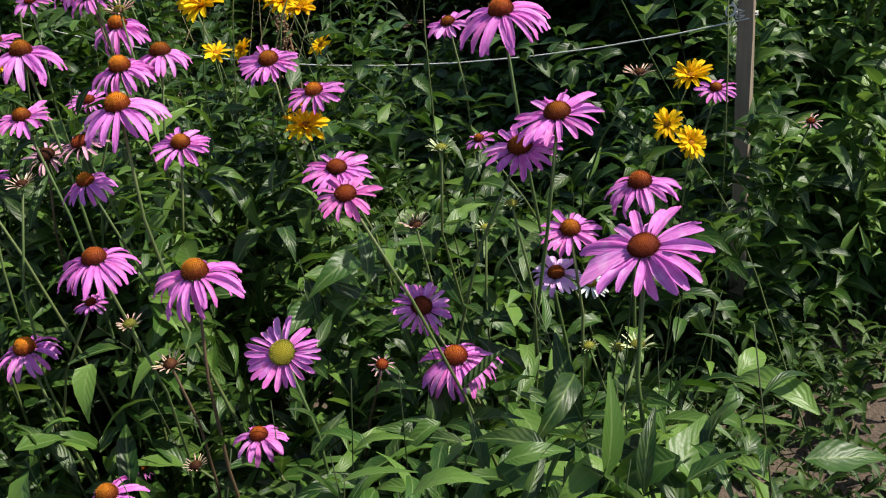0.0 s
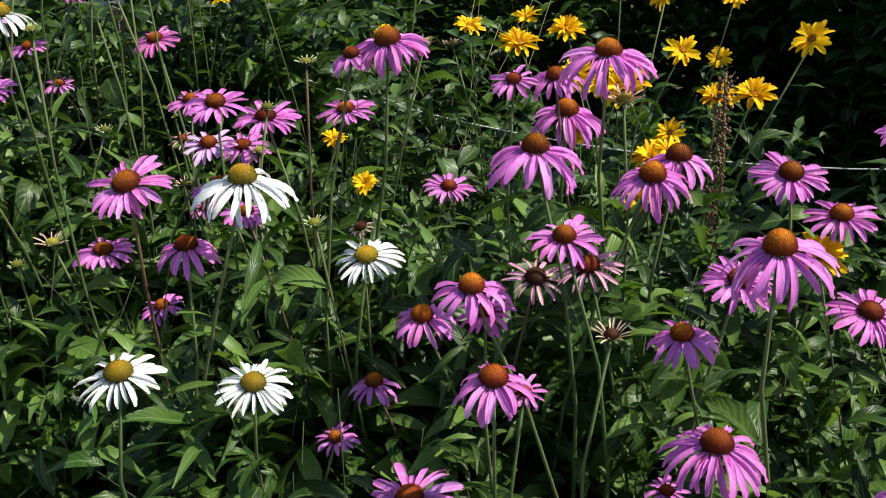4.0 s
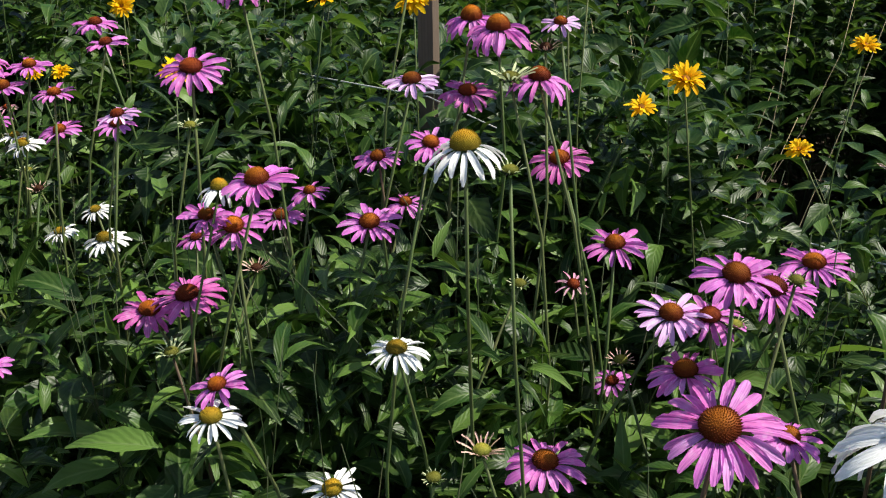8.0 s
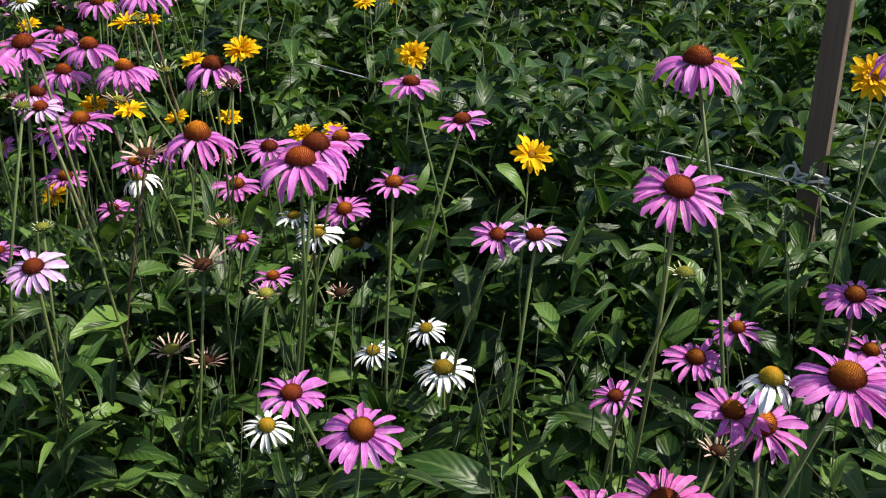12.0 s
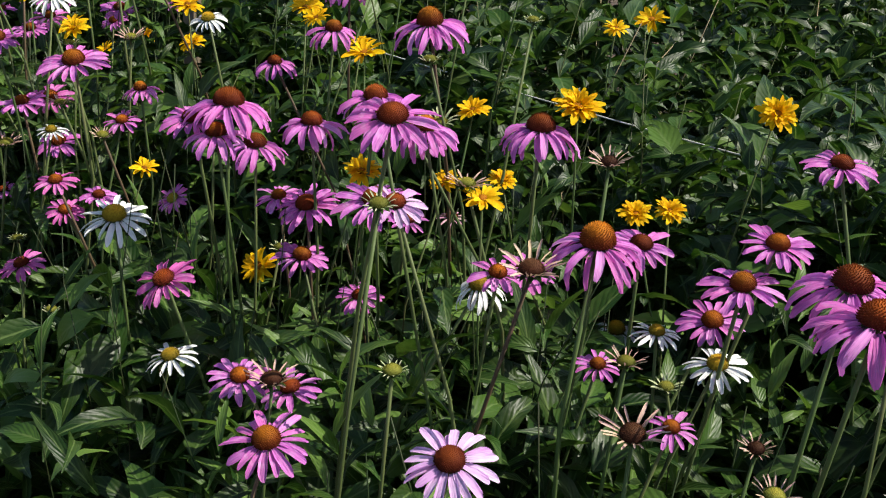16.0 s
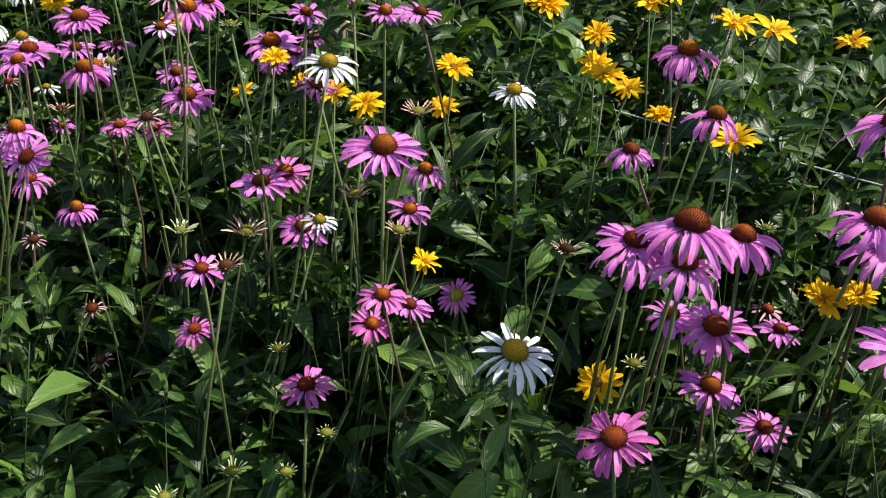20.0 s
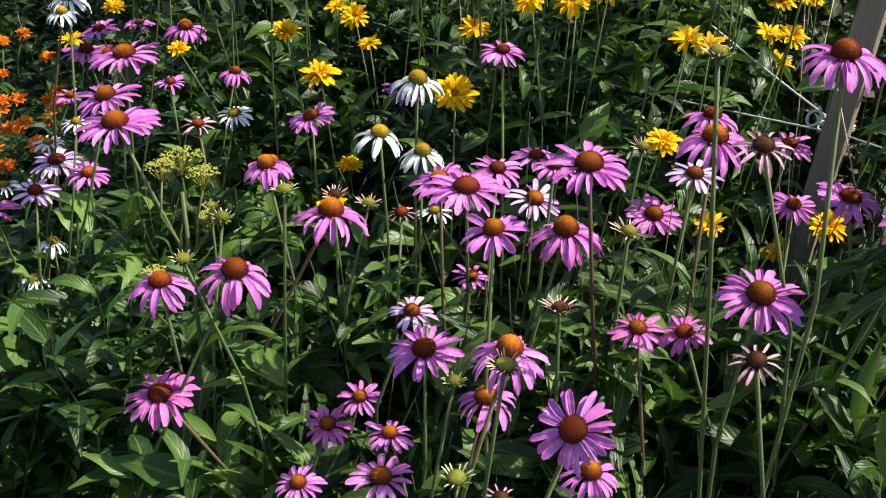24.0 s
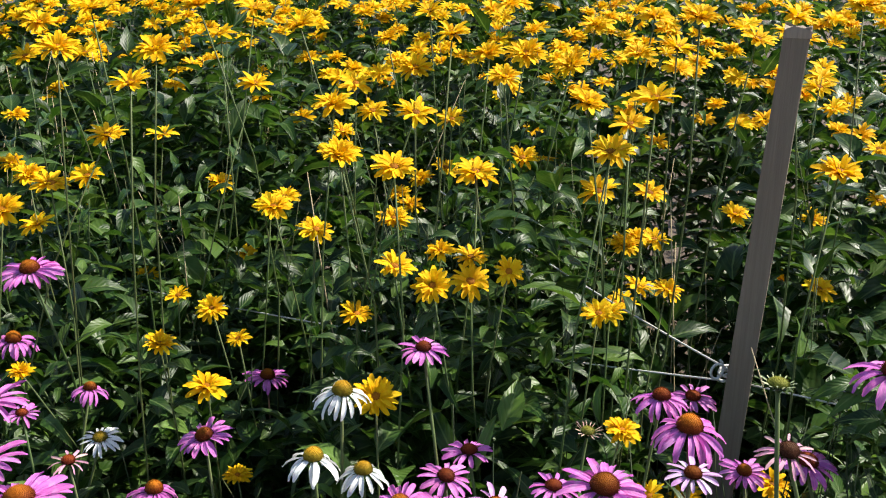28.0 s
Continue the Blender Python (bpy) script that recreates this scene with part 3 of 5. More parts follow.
# ---- ground: one sheet of dry soil to the horizon ----
def ground():
    near = np.arange(-8.5, 6.01, 0.085)
    xs = np.concatenate([[-400, -120, -40, -18, -11], near, [8.5, 14, 30, 90, 400]])
    ys = np.concatenate([[-400, -120, -40, -14, -6], np.arange(-2.5, 10.01, 0.085), [13, 18, 40, 120, 400]])
    verts = []
    for y in ys:
        for x in xs:
            fade = 1.0 if -9 < x < 7 and -3 < y < 11 else 0.0
            h = 0.030 * noise.noise((x * 2.2, y * 2.2, 0.0)) + 0.014 * noise.noise((x * 8, y * 8, 3.0))
            verts.append((x, y, fade * h))
    w = len(xs)
    faces = [(j * w + i, j * w + i + 1, (j + 1) * w + i + 1, (j + 1) * w + i) for j in range(len(ys) - 1) for i in range(w - 1)]
    return tagged(new("ground", mesh_of("ground", verts, faces, SOIL)), "dry crumbly brown garden soil", "ground", kind="structure")


ground()


# ---- stakes and strings ----
def stake(at, height, wide, lean, label, wood):
    """A rough-sawn stake, splintered at the top."""
    bm = bmesh.new()
    rows = 7
    r = random.Random(int(abs(at.x) * 100))
    rings = []
    for k in range(rows + 1):
        z = -0.05 + (height + 0.05) * k / rows
        off = Vector(lean) * (z / height)
        ring = []
        for sx, sy in ((-1, -1), (1, -1), (1, 1), (-1, 1)):
            zz = z + (r.uniform(-0.012, 0.012) if k == rows else 0)
            ring.append(bm.verts.new((off.x + sx * wide / 2 + r.uniform(-1, 1) * 0.0012, off.y + sy * wide * 0.32 + r.uniform(-1, 1) * 0.0012, zz)))
        rings.append(ring)
    for a, b in zip(rings, rings[1:]):
        for k in range(4):
            bm.faces.new((a[k], a[(k + 1) % 4], b[(k + 1) % 4], b[k]))
    bmesh.ops.bevel(bm, geom=[e for e in bm.edges if abs((e.verts[0].co - e.verts[1].co).normalized().z) > 0.8], offset=0.0025, segments=1, affect="EDGES")
    me = bpy.data.meshes.new("stake")
    bm.to_mesh(me)
    bm.free()
    me.materials.append(wood)
    ob = tagged(new("wooden_stake", me), label, "stake", "stakes along the bed")
    ob.location = at
    ob.rotation_euler = (0, 0, radians(-30))
    # the sawn end, paler and splintered, a hair wider than the shaft
    end = bmesh.new()
    off = Vector(lean)
    low, up = [], []
    for k in range(12):
        t = k / 12 * 4
        i, f = int(t), t - int(t)
        cs = ((-1, -1), (1, -1), (1, 1), (-1, 1))
        cx, cy = (cs[i][j] * (1 - f) + cs[(i + 1) % 4][j] * f for j in (0, 1))
        x, y = off.x + cx * wide * 0.505, off.y + cy * wide * 0.325
        low.append(end.verts.new((x, y, height - 0.014)))
        up.append(end.verts.new((x * 1.0, y, height + r.uniform(-0.006, 0.007))))
    mid = end.verts.new((off.x, off.y, height - 0.003))
    for k in range(12):
        n = (k + 1) % 12
        end.faces.new((low[k], low[n], up[n], up[k]))
        end.faces.new((up[k], up[n], mid))
    top_mesh = bpy.data.meshes.new("sawn_top")
    end.to_mesh(top_mesh)
    end.free()
    top_mesh.materials.append(WOOD_PALE)
    part("sawn_top", top_mesh, ob, None, "pale splintered sawn end")
    return ob


def cord(name, points, radius, label):
    v, f = tube(points, [radius] * len(points), 5)
    return tagged(new(name, mesh_of(name, v, f, CORD)), label, "string", "strings along the bed")


def sagging(a, b, sag, n=14):
    return [a.lerp(b, k / n) + Vector((0, 0, -sag * 4 * (k / n) * (1 - k / n))) for k in range(n + 1)]


def knot(at, wide, label):
    """A few turns of string wound round a stake, with loose ends."""
    pts = []
    for k in range(49):
        a = 2 * math.pi * k / 16
        pts.append(Vector((wide * 0.72 * math.cos(a), wide * 0.5 * math.sin(a), 0.016 * (k / 48 - 0.5) * math.sin(k * 0.9) + 0.004 * k / 16)))
    # a loose loop that stands off to one side
    for k in range(1, 22):
        a = 2 * math.pi * k / 18
        pts.append(Vector((-wide * 0.72 - 0.011 + 0.011 * math.cos(a) - 0.0003 * k, -wide * 0.5, 0.014 + 0.014 * math.sin(a) + 0.0005 * k)))
    v, f = tube(pts, [0.0022] * len(pts), 5)
    ob = tagged(new("string_knot", mesh_of("string_knot", v, f, CORD)), label, "string")
    ob.location = at
    return ob


STAKE_TOPS = [1.02, 1.42, 1.65, 1.17]
TIES = [0.907, 1.106, 1.124, 1.006]
LEANS = [(0.018, 0.0, 0), (-0.006, 0.0, 0), (0.07, 0.0, 0), (-0.01, 0.0, 0)]
for k, (at, top, tie, wide) in enumerate(zip(STAKES, STAKE_TOPS, TIES, (0.032, 0.034, 0.036, 0.03))):
    ln = Vector(LEANS[k])
    foot = at - ln * (tie / top)
    stake(foot, top, wide, LEANS[k], *(("brown weathered wooden stake, darkened as in leaf shade, half hidden among leaves", WOOD_SHADED) if k == 1 else ("weathered grey wooden stake standing in the flower bed", WOOD)))
    knot(at + Vector((0, 0, tie)), wide, "pale string wound round a wooden stake")
for k in range(3):
    a, b = (STAKES[i] + Vector((0, -0.022, TIES[i])) for i in (k, k + 1))
    cord("support_string", sagging(a, b, (0.172, 0.02, 0.035)[k]), 0.0015, "pale taut string tied between two stakes")
cord("support_string", sagging(STAKES[2] + Vector((0, 0.01, 1.13)), STAKES[2] + Vector((-0.30, 0.75, 1.26)), 0.01), 0.0017, "pale string running back into the tall plants")
cord("loose_string", [STAKES[3] + Vector(p) for p in ((0.0, -0.02, 1.01), (-0.03, -0.05, 0.985), (-0.06, -0.06, 0.93), (-0.055, -0.07, 0.965), (-0.02, -0.06, 1.0), (0.06, -0.05, 1.02))], 0.0022, "pale loose string ends hanging from a stake")


# the coneflowers of the bed
cf("pn", 0.262, 0.956, 0.999, 0.154)
cf("g", 0.254, 0.980, 0.847, 0.042)
cf("pd", 0.309, 1.322, 0.911, 0.102)
cf("pn", 0.190, 1.246, 1.062, 0.127)
cf("pn", 0.201, 1.305, 0.852, 0.098)
cf("g", 0.117, 1.202, 0.950, 0.035)
cf("pp", 0.175, 1.309, 0.776, 0.083)
cf("pn", 0.136, 1.281, 1.004, 0.112)
cf("pd", 0.014, 1.176, 0.727, 0.115)
cf("pd", 0.127, 1.369, 1.178, 0.132)
cf("d", 0.395, 1.915, 0.875, 0.068)
cf("g", 0.024, 1.290, 1.007, 0.041)
cf("pm", -0.096, 1.124, 1.025, 0.089)
cf("pf", -0.033, 1.254, 0.772, 0.096)
cf("d", -0.030, 1.304, 0.882, 0.051)
cf("pf", -0.203, 1.050, 0.840, 0.106)
cf("pd", -0.284, 1.122, 0.654, 0.079)
cf("pd", -0.315, 1.117, 0.935, 0.118)
cf("pn", -0.189, 1.620, 0.861, 0.122)
cf("pn", 0.019, 2.060, 0.982, 0.098)
cf("pd", -0.437, 1.323, 1.112, 0.125)
cf("pn", -0.220, 1.698, 0.981, 0.107)
cf("pd", -0.506, 1.251, 0.905, 0.117)
cf("pn", -0.420, 1.505, 0.978, 0.103)
cf("pn", -0.295, 1.718, 1.042, 0.114)
cf("pd", -0.529, 1.352, 0.987, 0.079)
cf("pd", -0.657, 1.252, 0.761, 0.096)
cf("pd", -0.472, 1.673, 1.089, 0.107)
cf("pd", -0.523, 1.600, 1.091, 0.110)
cf("pn", -0.655, 1.473, 1.062, 0.095)
cf("ds", -0.611, 1.562, 0.978, 0.094)
cf("pd", -0.751, 1.327, 0.951, 0.098)
cf("pd", -0.573, 1.696, 1.236, 0.131)
cf("pd", -0.681, 1.596, 1.136, 0.130)
cf("pd", -0.772, 1.454, 1.005, 0.095)
cf("pn", -0.857, 1.339, 0.773, 0.124)
cf("pd", -0.607, 1.871, 1.098, 0.117)
cf("pn", -0.700, 1.732, 1.189, 0.071)
cf("pd", -0.838, 1.536, 0.920, 0.086)
cf("pn", -0.961, 1.471, 0.769, 0.065)
cf("pd", -0.912, 1.564, 0.798, 0.074)
cf("w", -0.915, 1.617, 0.976, 0.106)
cf("pd", -0.875, 1.711, 1.258, 0.105)
cf("w", -1.054, 1.430, 0.889, 0.104)
cf("g", -0.978, 1.574, 1.044, 0.032)
cf("wd", -1.060, 1.539, 1.128, 0.122)
cf("w", -1.200, 1.366, 0.949, 0.111)
cf("g", -0.998, 1.776, 1.211, 0.032)
cf("pd", -1.152, 1.565, 1.022, 0.090)
cf("pn", -1.102, 1.737, 0.995, 0.075)
cf("pn", -1.216, 1.561, 1.118, 0.118)
cf("pn", -1.090, 1.916, 1.088, 0.110)
cf("pn", -0.980, 2.127, 1.030, 0.101)
cf("pn", -1.151, 1.840, 1.137, 0.098)
cf("pn", -1.251, 1.736, 0.840, 0.074)
cf("pn", -1.145, 1.981, 1.016, 0.090)
cf("pn", -1.181, 1.921, 0.970, 0.096)
cf("pp", -1.198, 1.957, 1.030, 0.092)
cf("pn", -1.354, 1.811, 0.906, 0.099)
cf("pn", -1.251, 2.083, 0.858, 0.060)
cf("d", -1.428, 1.798, 0.925, 0.060)
cf("pn", -1.256, 2.110, 1.060, 0.090)
cf("wd", -1.449, 1.829, 1.285, 0.090)
cf("w", -1.524, 1.801, 1.055, 0.076)
cf("pn", -1.489, 1.878, 1.270, 0.060)
cf("pd", -1.366, 2.095, 1.294, 0.082)
cf("wy", -1.403, 2.081, 1.296, 0.060)
cf("pm", -1.331, 2.207, 1.150, 0.090)
cf("w", -1.616, 1.851, 0.828, 0.083)
cf("pd", -1.421, 2.214, 1.335, 0.095)
cf("pm", -1.462, 2.198, 1.249, 0.081)
cf("pp", -1.531, 2.105, 1.286, 0.079)
cf("w", -1.733, 1.768, 0.980, 0.081)
cf("pn", -1.733, 1.802, 1.001, 0.070)
cf("pn", -1.586, 2.055, 1.107, 0.087)
cf("pd", -1.463, 2.349, 1.324, 0.092)
cf("pn", -1.710, 1.966, 1.196, 0.098)
cf("pn", -1.566, 2.321, 1.036, 0.066)
cf("wd", -1.765, 1.991, 1.175, 0.060)
cf("pn", -1.759, 2.019, 1.112, 0.086)
cf("pn", -1.604, 2.297, 1.120, 0.077)
cf("pn", -1.790, 2.007, 1.130, 0.069)
cf("pm", -1.836, 2.034, 1.007, 0.098)
cf("pn", -1.722, 2.340, 1.046, 0.066)
cf("pn", -1.838, 2.158, 1.290, 0.098)
cf("pm", -1.901, 2.058, 0.970, 0.093)
cf("pn", -1.874, 2.212, 1.015, 0.060)
cf("pn", -2.107, 1.823, 1.048, 0.110)
cf("pd", -1.808, 2.330, 1.379, 0.093)
cf("pn", -2.084, 1.945, 0.934, 0.060)
cf("pn", -2.122, 1.955, 1.117, 0.077)
cf("pp", -1.975, 2.222, 1.203, 0.065)
cf("pn", -2.019, 2.322, 1.160, 0.064)
cf("w", -2.085, 2.372, 0.946, 0.089)
cf("pn", -2.242, 2.182, 1.010, 0.080)
cf("pn", -2.075, 2.465, 1.258, 0.072)
cf("w", -2.113, 2.416, 0.979, 0.060)
cf("pd", -2.243, 2.272, 1.260, 0.098)
cf("pn", -2.158, 2.425, 1.182, 0.072)
cf("w", -2.292, 2.248, 0.919, 0.070)
cf("w", -2.187, 2.427, 0.933, 0.063)
cf("pd", -2.241, 2.346, 1.255, 0.095)
cf("d", -2.291, 2.273, 1.088, 0.045)
cf("pn", -2.164, 2.650, 1.257, 0.081)
cf("pn", -2.248, 2.541, 1.202, 0.076)
cf("pn", -2.285, 2.505, 1.172, 0.082)
cf("w", -2.285, 2.544, 1.057, 0.073)
cf("d", -2.397, 2.364, 1.078, 0.067)
cf("pn", -2.337, 2.479, 1.013, 0.060)
cf("d", -2.446, 2.353, 0.957, 0.064)
cf("pn", -2.268, 2.664, 1.048, 0.082)
cf("d", -2.430, 2.442, 0.892, 0.060)
cf("pp", -2.560, 2.242, 1.121, 0.078)
cf("w", -2.339, 2.625, 1.047, 0.060)
cf("pd", -2.435, 2.493, 1.213, 0.101)
cf("pn", -2.371, 2.621, 1.158, 0.080)
cf("d", -2.498, 2.463, 1.190, 0.069)
cf("pn", -2.529, 2.499, 1.166, 0.060)
cf("wd", -2.547, 2.554, 1.124, 0.060)
cf("pn", -2.634, 2.438, 1.342, 0.089)
cf("g", -2.643, 2.429, 1.259, 0.032)
cf("d", -2.567, 2.557, 1.236, 0.049)
cf("pp", -2.630, 2.451, 1.253, 0.061)
cf("pd", -2.488, 2.743, 1.247, 0.098)
cf("pn", -2.734, 2.360, 1.043, 0.087)
cf("pn", -2.735, 2.473, 1.030, 0.071)
cf("d", -2.749, 2.454, 1.049, 0.060)
cf("pn", -2.671, 2.651, 1.177, 0.097)
cf("pn", -2.786, 2.470, 1.040, 0.065)
cf("pd", -2.644, 2.778, 1.225, 0.092)
cf("pd", -2.685, 2.745, 1.269, 0.082)
cf("g", -2.614, 2.875, 1.201, 0.050)
cf("pd", -2.632, 2.855, 1.338, 0.094)
cf("pn", -2.708, 2.819, 0.965, 0.065)
cf("pn", -2.786, 2.816, 1.021, 0.079)
cf("pd", -2.778, 2.841, 1.201, 0.081)
cf("pn", -2.785, 2.843, 1.086, 0.092)
cf("pd", -2.875, 2.736, 1.212, 0.073)
cf("w", -2.924, 2.666, 0.940, 0.073)
cf("pd", -2.866, 2.765, 1.245, 0.108)
cf("pm", -2.931, 2.680, 1.040, 0.083)
cf("pd", -2.776, 3.005, 1.286, 0.069)
cf("pn", -2.916, 2.780, 1.215, 0.082)
cf("g", -2.841, 2.936, 0.974, 0.032)
cf("pd", -2.872, 2.925, 1.137, 0.090)
cf("pd", -2.866, 3.031, 1.225, 0.060)
cf("w", -3.025, 2.781, 1.076, 0.096)
cf("w", -3.000, 3.168, 1.252, 0.069)
cf("pf", -3.055, 3.113, 0.966, 0.060)
cf("pn", -3.128, 2.991, 1.013, 0.060)
cf("pm", -3.166, 2.931, 1.056, 0.063)
cf("pm", -3.175, 2.973, 0.992, 0.060)
cf("pn", -3.130, 3.115, 1.092, 0.063)
cf("pd", -3.111, 3.155, 1.134, 0.060)
cf("pn", -3.173, 3.051, 1.204, 0.106)
cf("d", -3.126, 3.170, 1.212, 0.053)
cf("pm", -3.254, 2.976, 0.896, 0.074)
cf("d", -3.206, 3.065, 1.129, 0.045)
cf("pn", -3.128, 3.270, 1.325, 0.064)
cf("d", -3.352, 2.934, 1.082, 0.045)
cf("pn", -3.276, 3.205, 1.018, 0.080)
cf("w", -3.250, 3.175, 1.271, 0.084)
cf("pn", -3.177, 3.300, 1.315, 0.062)
cf("d", -3.355, 3.177, 1.017, 0.066)
cf("pn", -3.339, 3.217, 1.079, 0.082)
cf("pm", -3.417, 3.107, 0.894, 0.060)
cf("pn", -3.294, 3.425, 1.277, 0.063)
cf("g", -3.458, 3.241, 0.982, 0.046)
cf("pm", -3.754, 3.161, 0.982, 0.084)
cf("pn", -3.346, 3.425, 1.229, 0.093)
cf("pd", -3.489, 3.342, 1.403, 0.068)
cf("pn", -3.327, 3.680, 1.148, 0.084)
cf("pn", -3.478, 3.444, 1.128, 0.092)
cf("pn", -3.369, 3.749, 1.102, 0.061)
cf("pf", -3.671, 3.243, 1.084, 0.076)
cf("pm", -3.537, 3.481, 1.054, 0.060)
cf("pd", -3.634, 3.341, 0.964, 0.064)
cf("pm", -3.590, 3.465, 1.062, 0.060)
cf("pp", -3.540, 3.566, 1.202, 0.060)
cf("pd", -3.508, 3.645, 1.220, 0.086)
cf("d", -3.610, 3.502, 1.155, 0.045)
cf("g", -3.766, 3.255, 1.009, 0.032)
cf("d", -3.676, 3.444, 1.088, 0.045)
cf("pd", -3.726, 3.376, 1.076, 0.077)
cf("pn", -3.659, 3.520, 1.222, 0.093)
cf("pn", -3.545, 3.732, 1.079, 0.075)
cf("pd", -3.669, 3.568, 1.122, 0.082)
cf("pd", -3.741, 3.464, 0.958, 0.071)
cf("pn", -3.838, 3.300, 0.966, 0.068)
cf("pn", -3.751, 3.487, 1.151, 0.073)
cf("pn", -3.815, 3.521, 0.978, 0.090)
cf("pn", -3.845, 3.476, 0.887, 0.060)
cf("pp", -3.696, 3.761, 1.073, 0.074)
cf("pn", -3.785, 3.657, 1.126, 0.099)
cf("pp", -3.836, 3.586, 0.987, 0.061)
cf("pn", -3.940, 3.423, 0.846, 0.060)
cf("pm", -3.919, 3.490, 0.881, 0.060)
cf("pn", -3.747, 3.815, 1.089, 0.072)
cf("pn", -3.692, 3.912, 1.075, 0.073)
cf("pn", -3.821, 3.736, 1.098, 0.079)
cf("pn", -3.898, 3.629, 0.826, 0.060)
cf("pn", -3.755, 3.942, 1.216, 0.067)
cf("pd", -4.027, 3.498, 1.068, 0.083)
cf("pd", -3.949, 3.666, 1.072, 0.090)
cf("wd", -3.851, 3.832, 1.096, 0.066)
cf("pm", -4.110, 3.475, 0.912, 0.084)
cf("wd", -3.869, 3.909, 1.173, 0.075)
cf("wd", -3.912, 3.850, 1.110, 0.071)
cf("pd", -4.046, 3.742, 1.093, 0.068)
cf("pd", -4.145, 3.599, 0.987, 0.079)
cf("pn", -4.046, 4.069, 1.047, 0.083)
cf("pn", -4.244, 3.750, 1.131, 0.110)
cf("pd", -4.121, 4.121, 0.939, 0.077)
cf("pn", -4.304, 3.880, 1.118, 0.094)
cf("w", -4.203, 4.203, 0.991, 0.072)
cf("pn", -4.326, 4.025, 1.137, 0.109)
cf("pm", -4.477, 3.855, 0.934, 0.074)
cf("pd", -4.226, 4.304, 1.032, 0.061)
cf("pn", -4.401, 4.034, 0.928, 0.076)
cf("pp", -4.479, 4.005, 0.901, 0.075)
cf("w", -4.456, 4.135, 0.973, 0.060)
cf("pn", -4.319, 4.378, 1.216, 0.101)
cf("pp", -4.500, 4.142, 0.899, 0.090)
cf("pd", -4.372, 4.498, 1.053, 0.080)
cf("w", -4.609, 4.357, 0.840, 0.060)
cf("w", -4.683, 4.310, 0.762, 0.067)

cf("pd", -0.472, 1.000, 0.665, 0.090)
# the yellow flowers that stand free along the string
yf("yf", 0.464, 1.744, 0.782, 0.062, True)
yf("yf", 0.416, 1.713, 0.835, 0.062, True)
yf("y", 0.483, 1.842, 0.879, 0.082, True)
yf("yf", 0.350, 2.155, 1.057, 0.088, True)
yf("y", -0.246, 1.697, 0.910, 0.085, True)
yf("y", -0.296, 1.935, 1.087, 0.075, True)
yf("y", -0.299, 2.135, 1.021, 0.070, True)
yf("y", -0.408, 2.175, 0.895, 0.073, True)
yf("y", -0.489, 2.065, 1.068, 0.097, True)
yf("y", -0.571, 2.210, 1.138, 0.066, True)
yf("y", -0.644, 2.405, 1.064, 0.089, True)
yf("y", -1.010, 2.178, 0.950, 0.045, True)
yf("y", -1.147, 2.303, 1.237, 0.064, True)
yf("y", -1.213, 2.269, 1.204, 0.045, True)
yf("yf", -1.985, 2.535, 1.188, 0.054, True)
yf("yf", -2.186, 2.854, 1.245, 0.051, True)
yf("y", -2.445, 2.762, 1.262, 0.059, True)
yf("y", -2.736, 3.035, 1.242, 0.056, True)
yf("yf", -2.877, 2.953, 0.928, 0.057, True)
yf("y", -3.072, 3.304, 1.237, 0.053, True)
yf("y", -3.303, 4.158, 1.215, 0.050, True)
yf("y", -3.450, 4.040, 1.218, 0.050, True)
yf("y", -3.415, 4.172, 1.441, 0.069, True)
yf("yf", -3.608, 4.051, 1.284, 0.045, True)
yf("yf", -3.656, 4.086, 1.259, 0.060, True)
yf("y", -3.560, 4.296, 1.543, 0.054, True)
yf("y", -3.622, 4.200, 1.399, 0.065, True)
yf("yf", -3.720, 4.058, 1.263, 0.057, True)
yf("yf", -3.817, 3.952, 1.139, 0.061, True)
yf("y", -3.775, 4.095, 1.430, 0.059, True)
yf("y", -3.764, 4.124, 1.274, 0.060, True)
yf("y", -3.853, 4.101, 1.446, 0.059, True)
yf("y", -3.801, 4.253, 1.158, 0.053, True)
yf("y", -3.868, 4.256, 1.300, 0.053, True)
yf("y", -3.939, 4.194, 1.351, 0.055, True)
yf("y", -3.996, 4.178, 0.920, 0.045, True)
yf("y", -4.041, 4.117, 1.097, 0.058, True)
yf("y", -4.109, 4.177, 1.145, 0.050, True)
yf("yf", -4.031, 4.433, 1.116, 0.049, True)
cf("pd", -1.559, 2.400, 1.382, 0.085)
yf("yf", -1.564, 2.500, 1.320, 0.062, True)
yf("y", -1.733, 2.620, 1.299, 0.052, True)
yf("y", -1.318, 2.420, 1.364, 0.060, True)
yf("y", -1.285, 2.440, 1.354, 0.066, True)
cf("pp", -1.337, 2.200, 1.343, 0.058)
# the yellow field behind the string
yf("y", -3.842, 4.267, 1.498, 0.064)
yf("y", -3.835, 4.246, 1.426, 0.064)
yf("y", -3.718, 4.236, 1.490, 0.064)
yf("y", -3.718, 4.654, 1.438, 0.064)
yf("y", -3.742, 4.288, 1.394, 0.064)
yf("y", -3.488, 4.985, 1.266, 0.064)
yf("y", -3.655, 4.095, 1.423, 0.064)
yf("y", -3.549, 5.255, 1.148, 0.064)
yf("y", -3.681, 4.591, 1.238, 0.064)
yf("y", -3.924, 4.495, 1.286, 0.064)
yf("y", -3.834, 4.619, 1.207, 0.064)
yf("y", -3.948, 5.037, 1.055, 0.064)
yf("y", -4.003, 5.091, 1.209, 0.064)
yf("y", -4.132, 5.150, 1.315, 0.064)
yf("y", -4.261, 4.743, 1.293, 0.064)
yf("y", -4.290, 4.453, 1.336, 0.064)
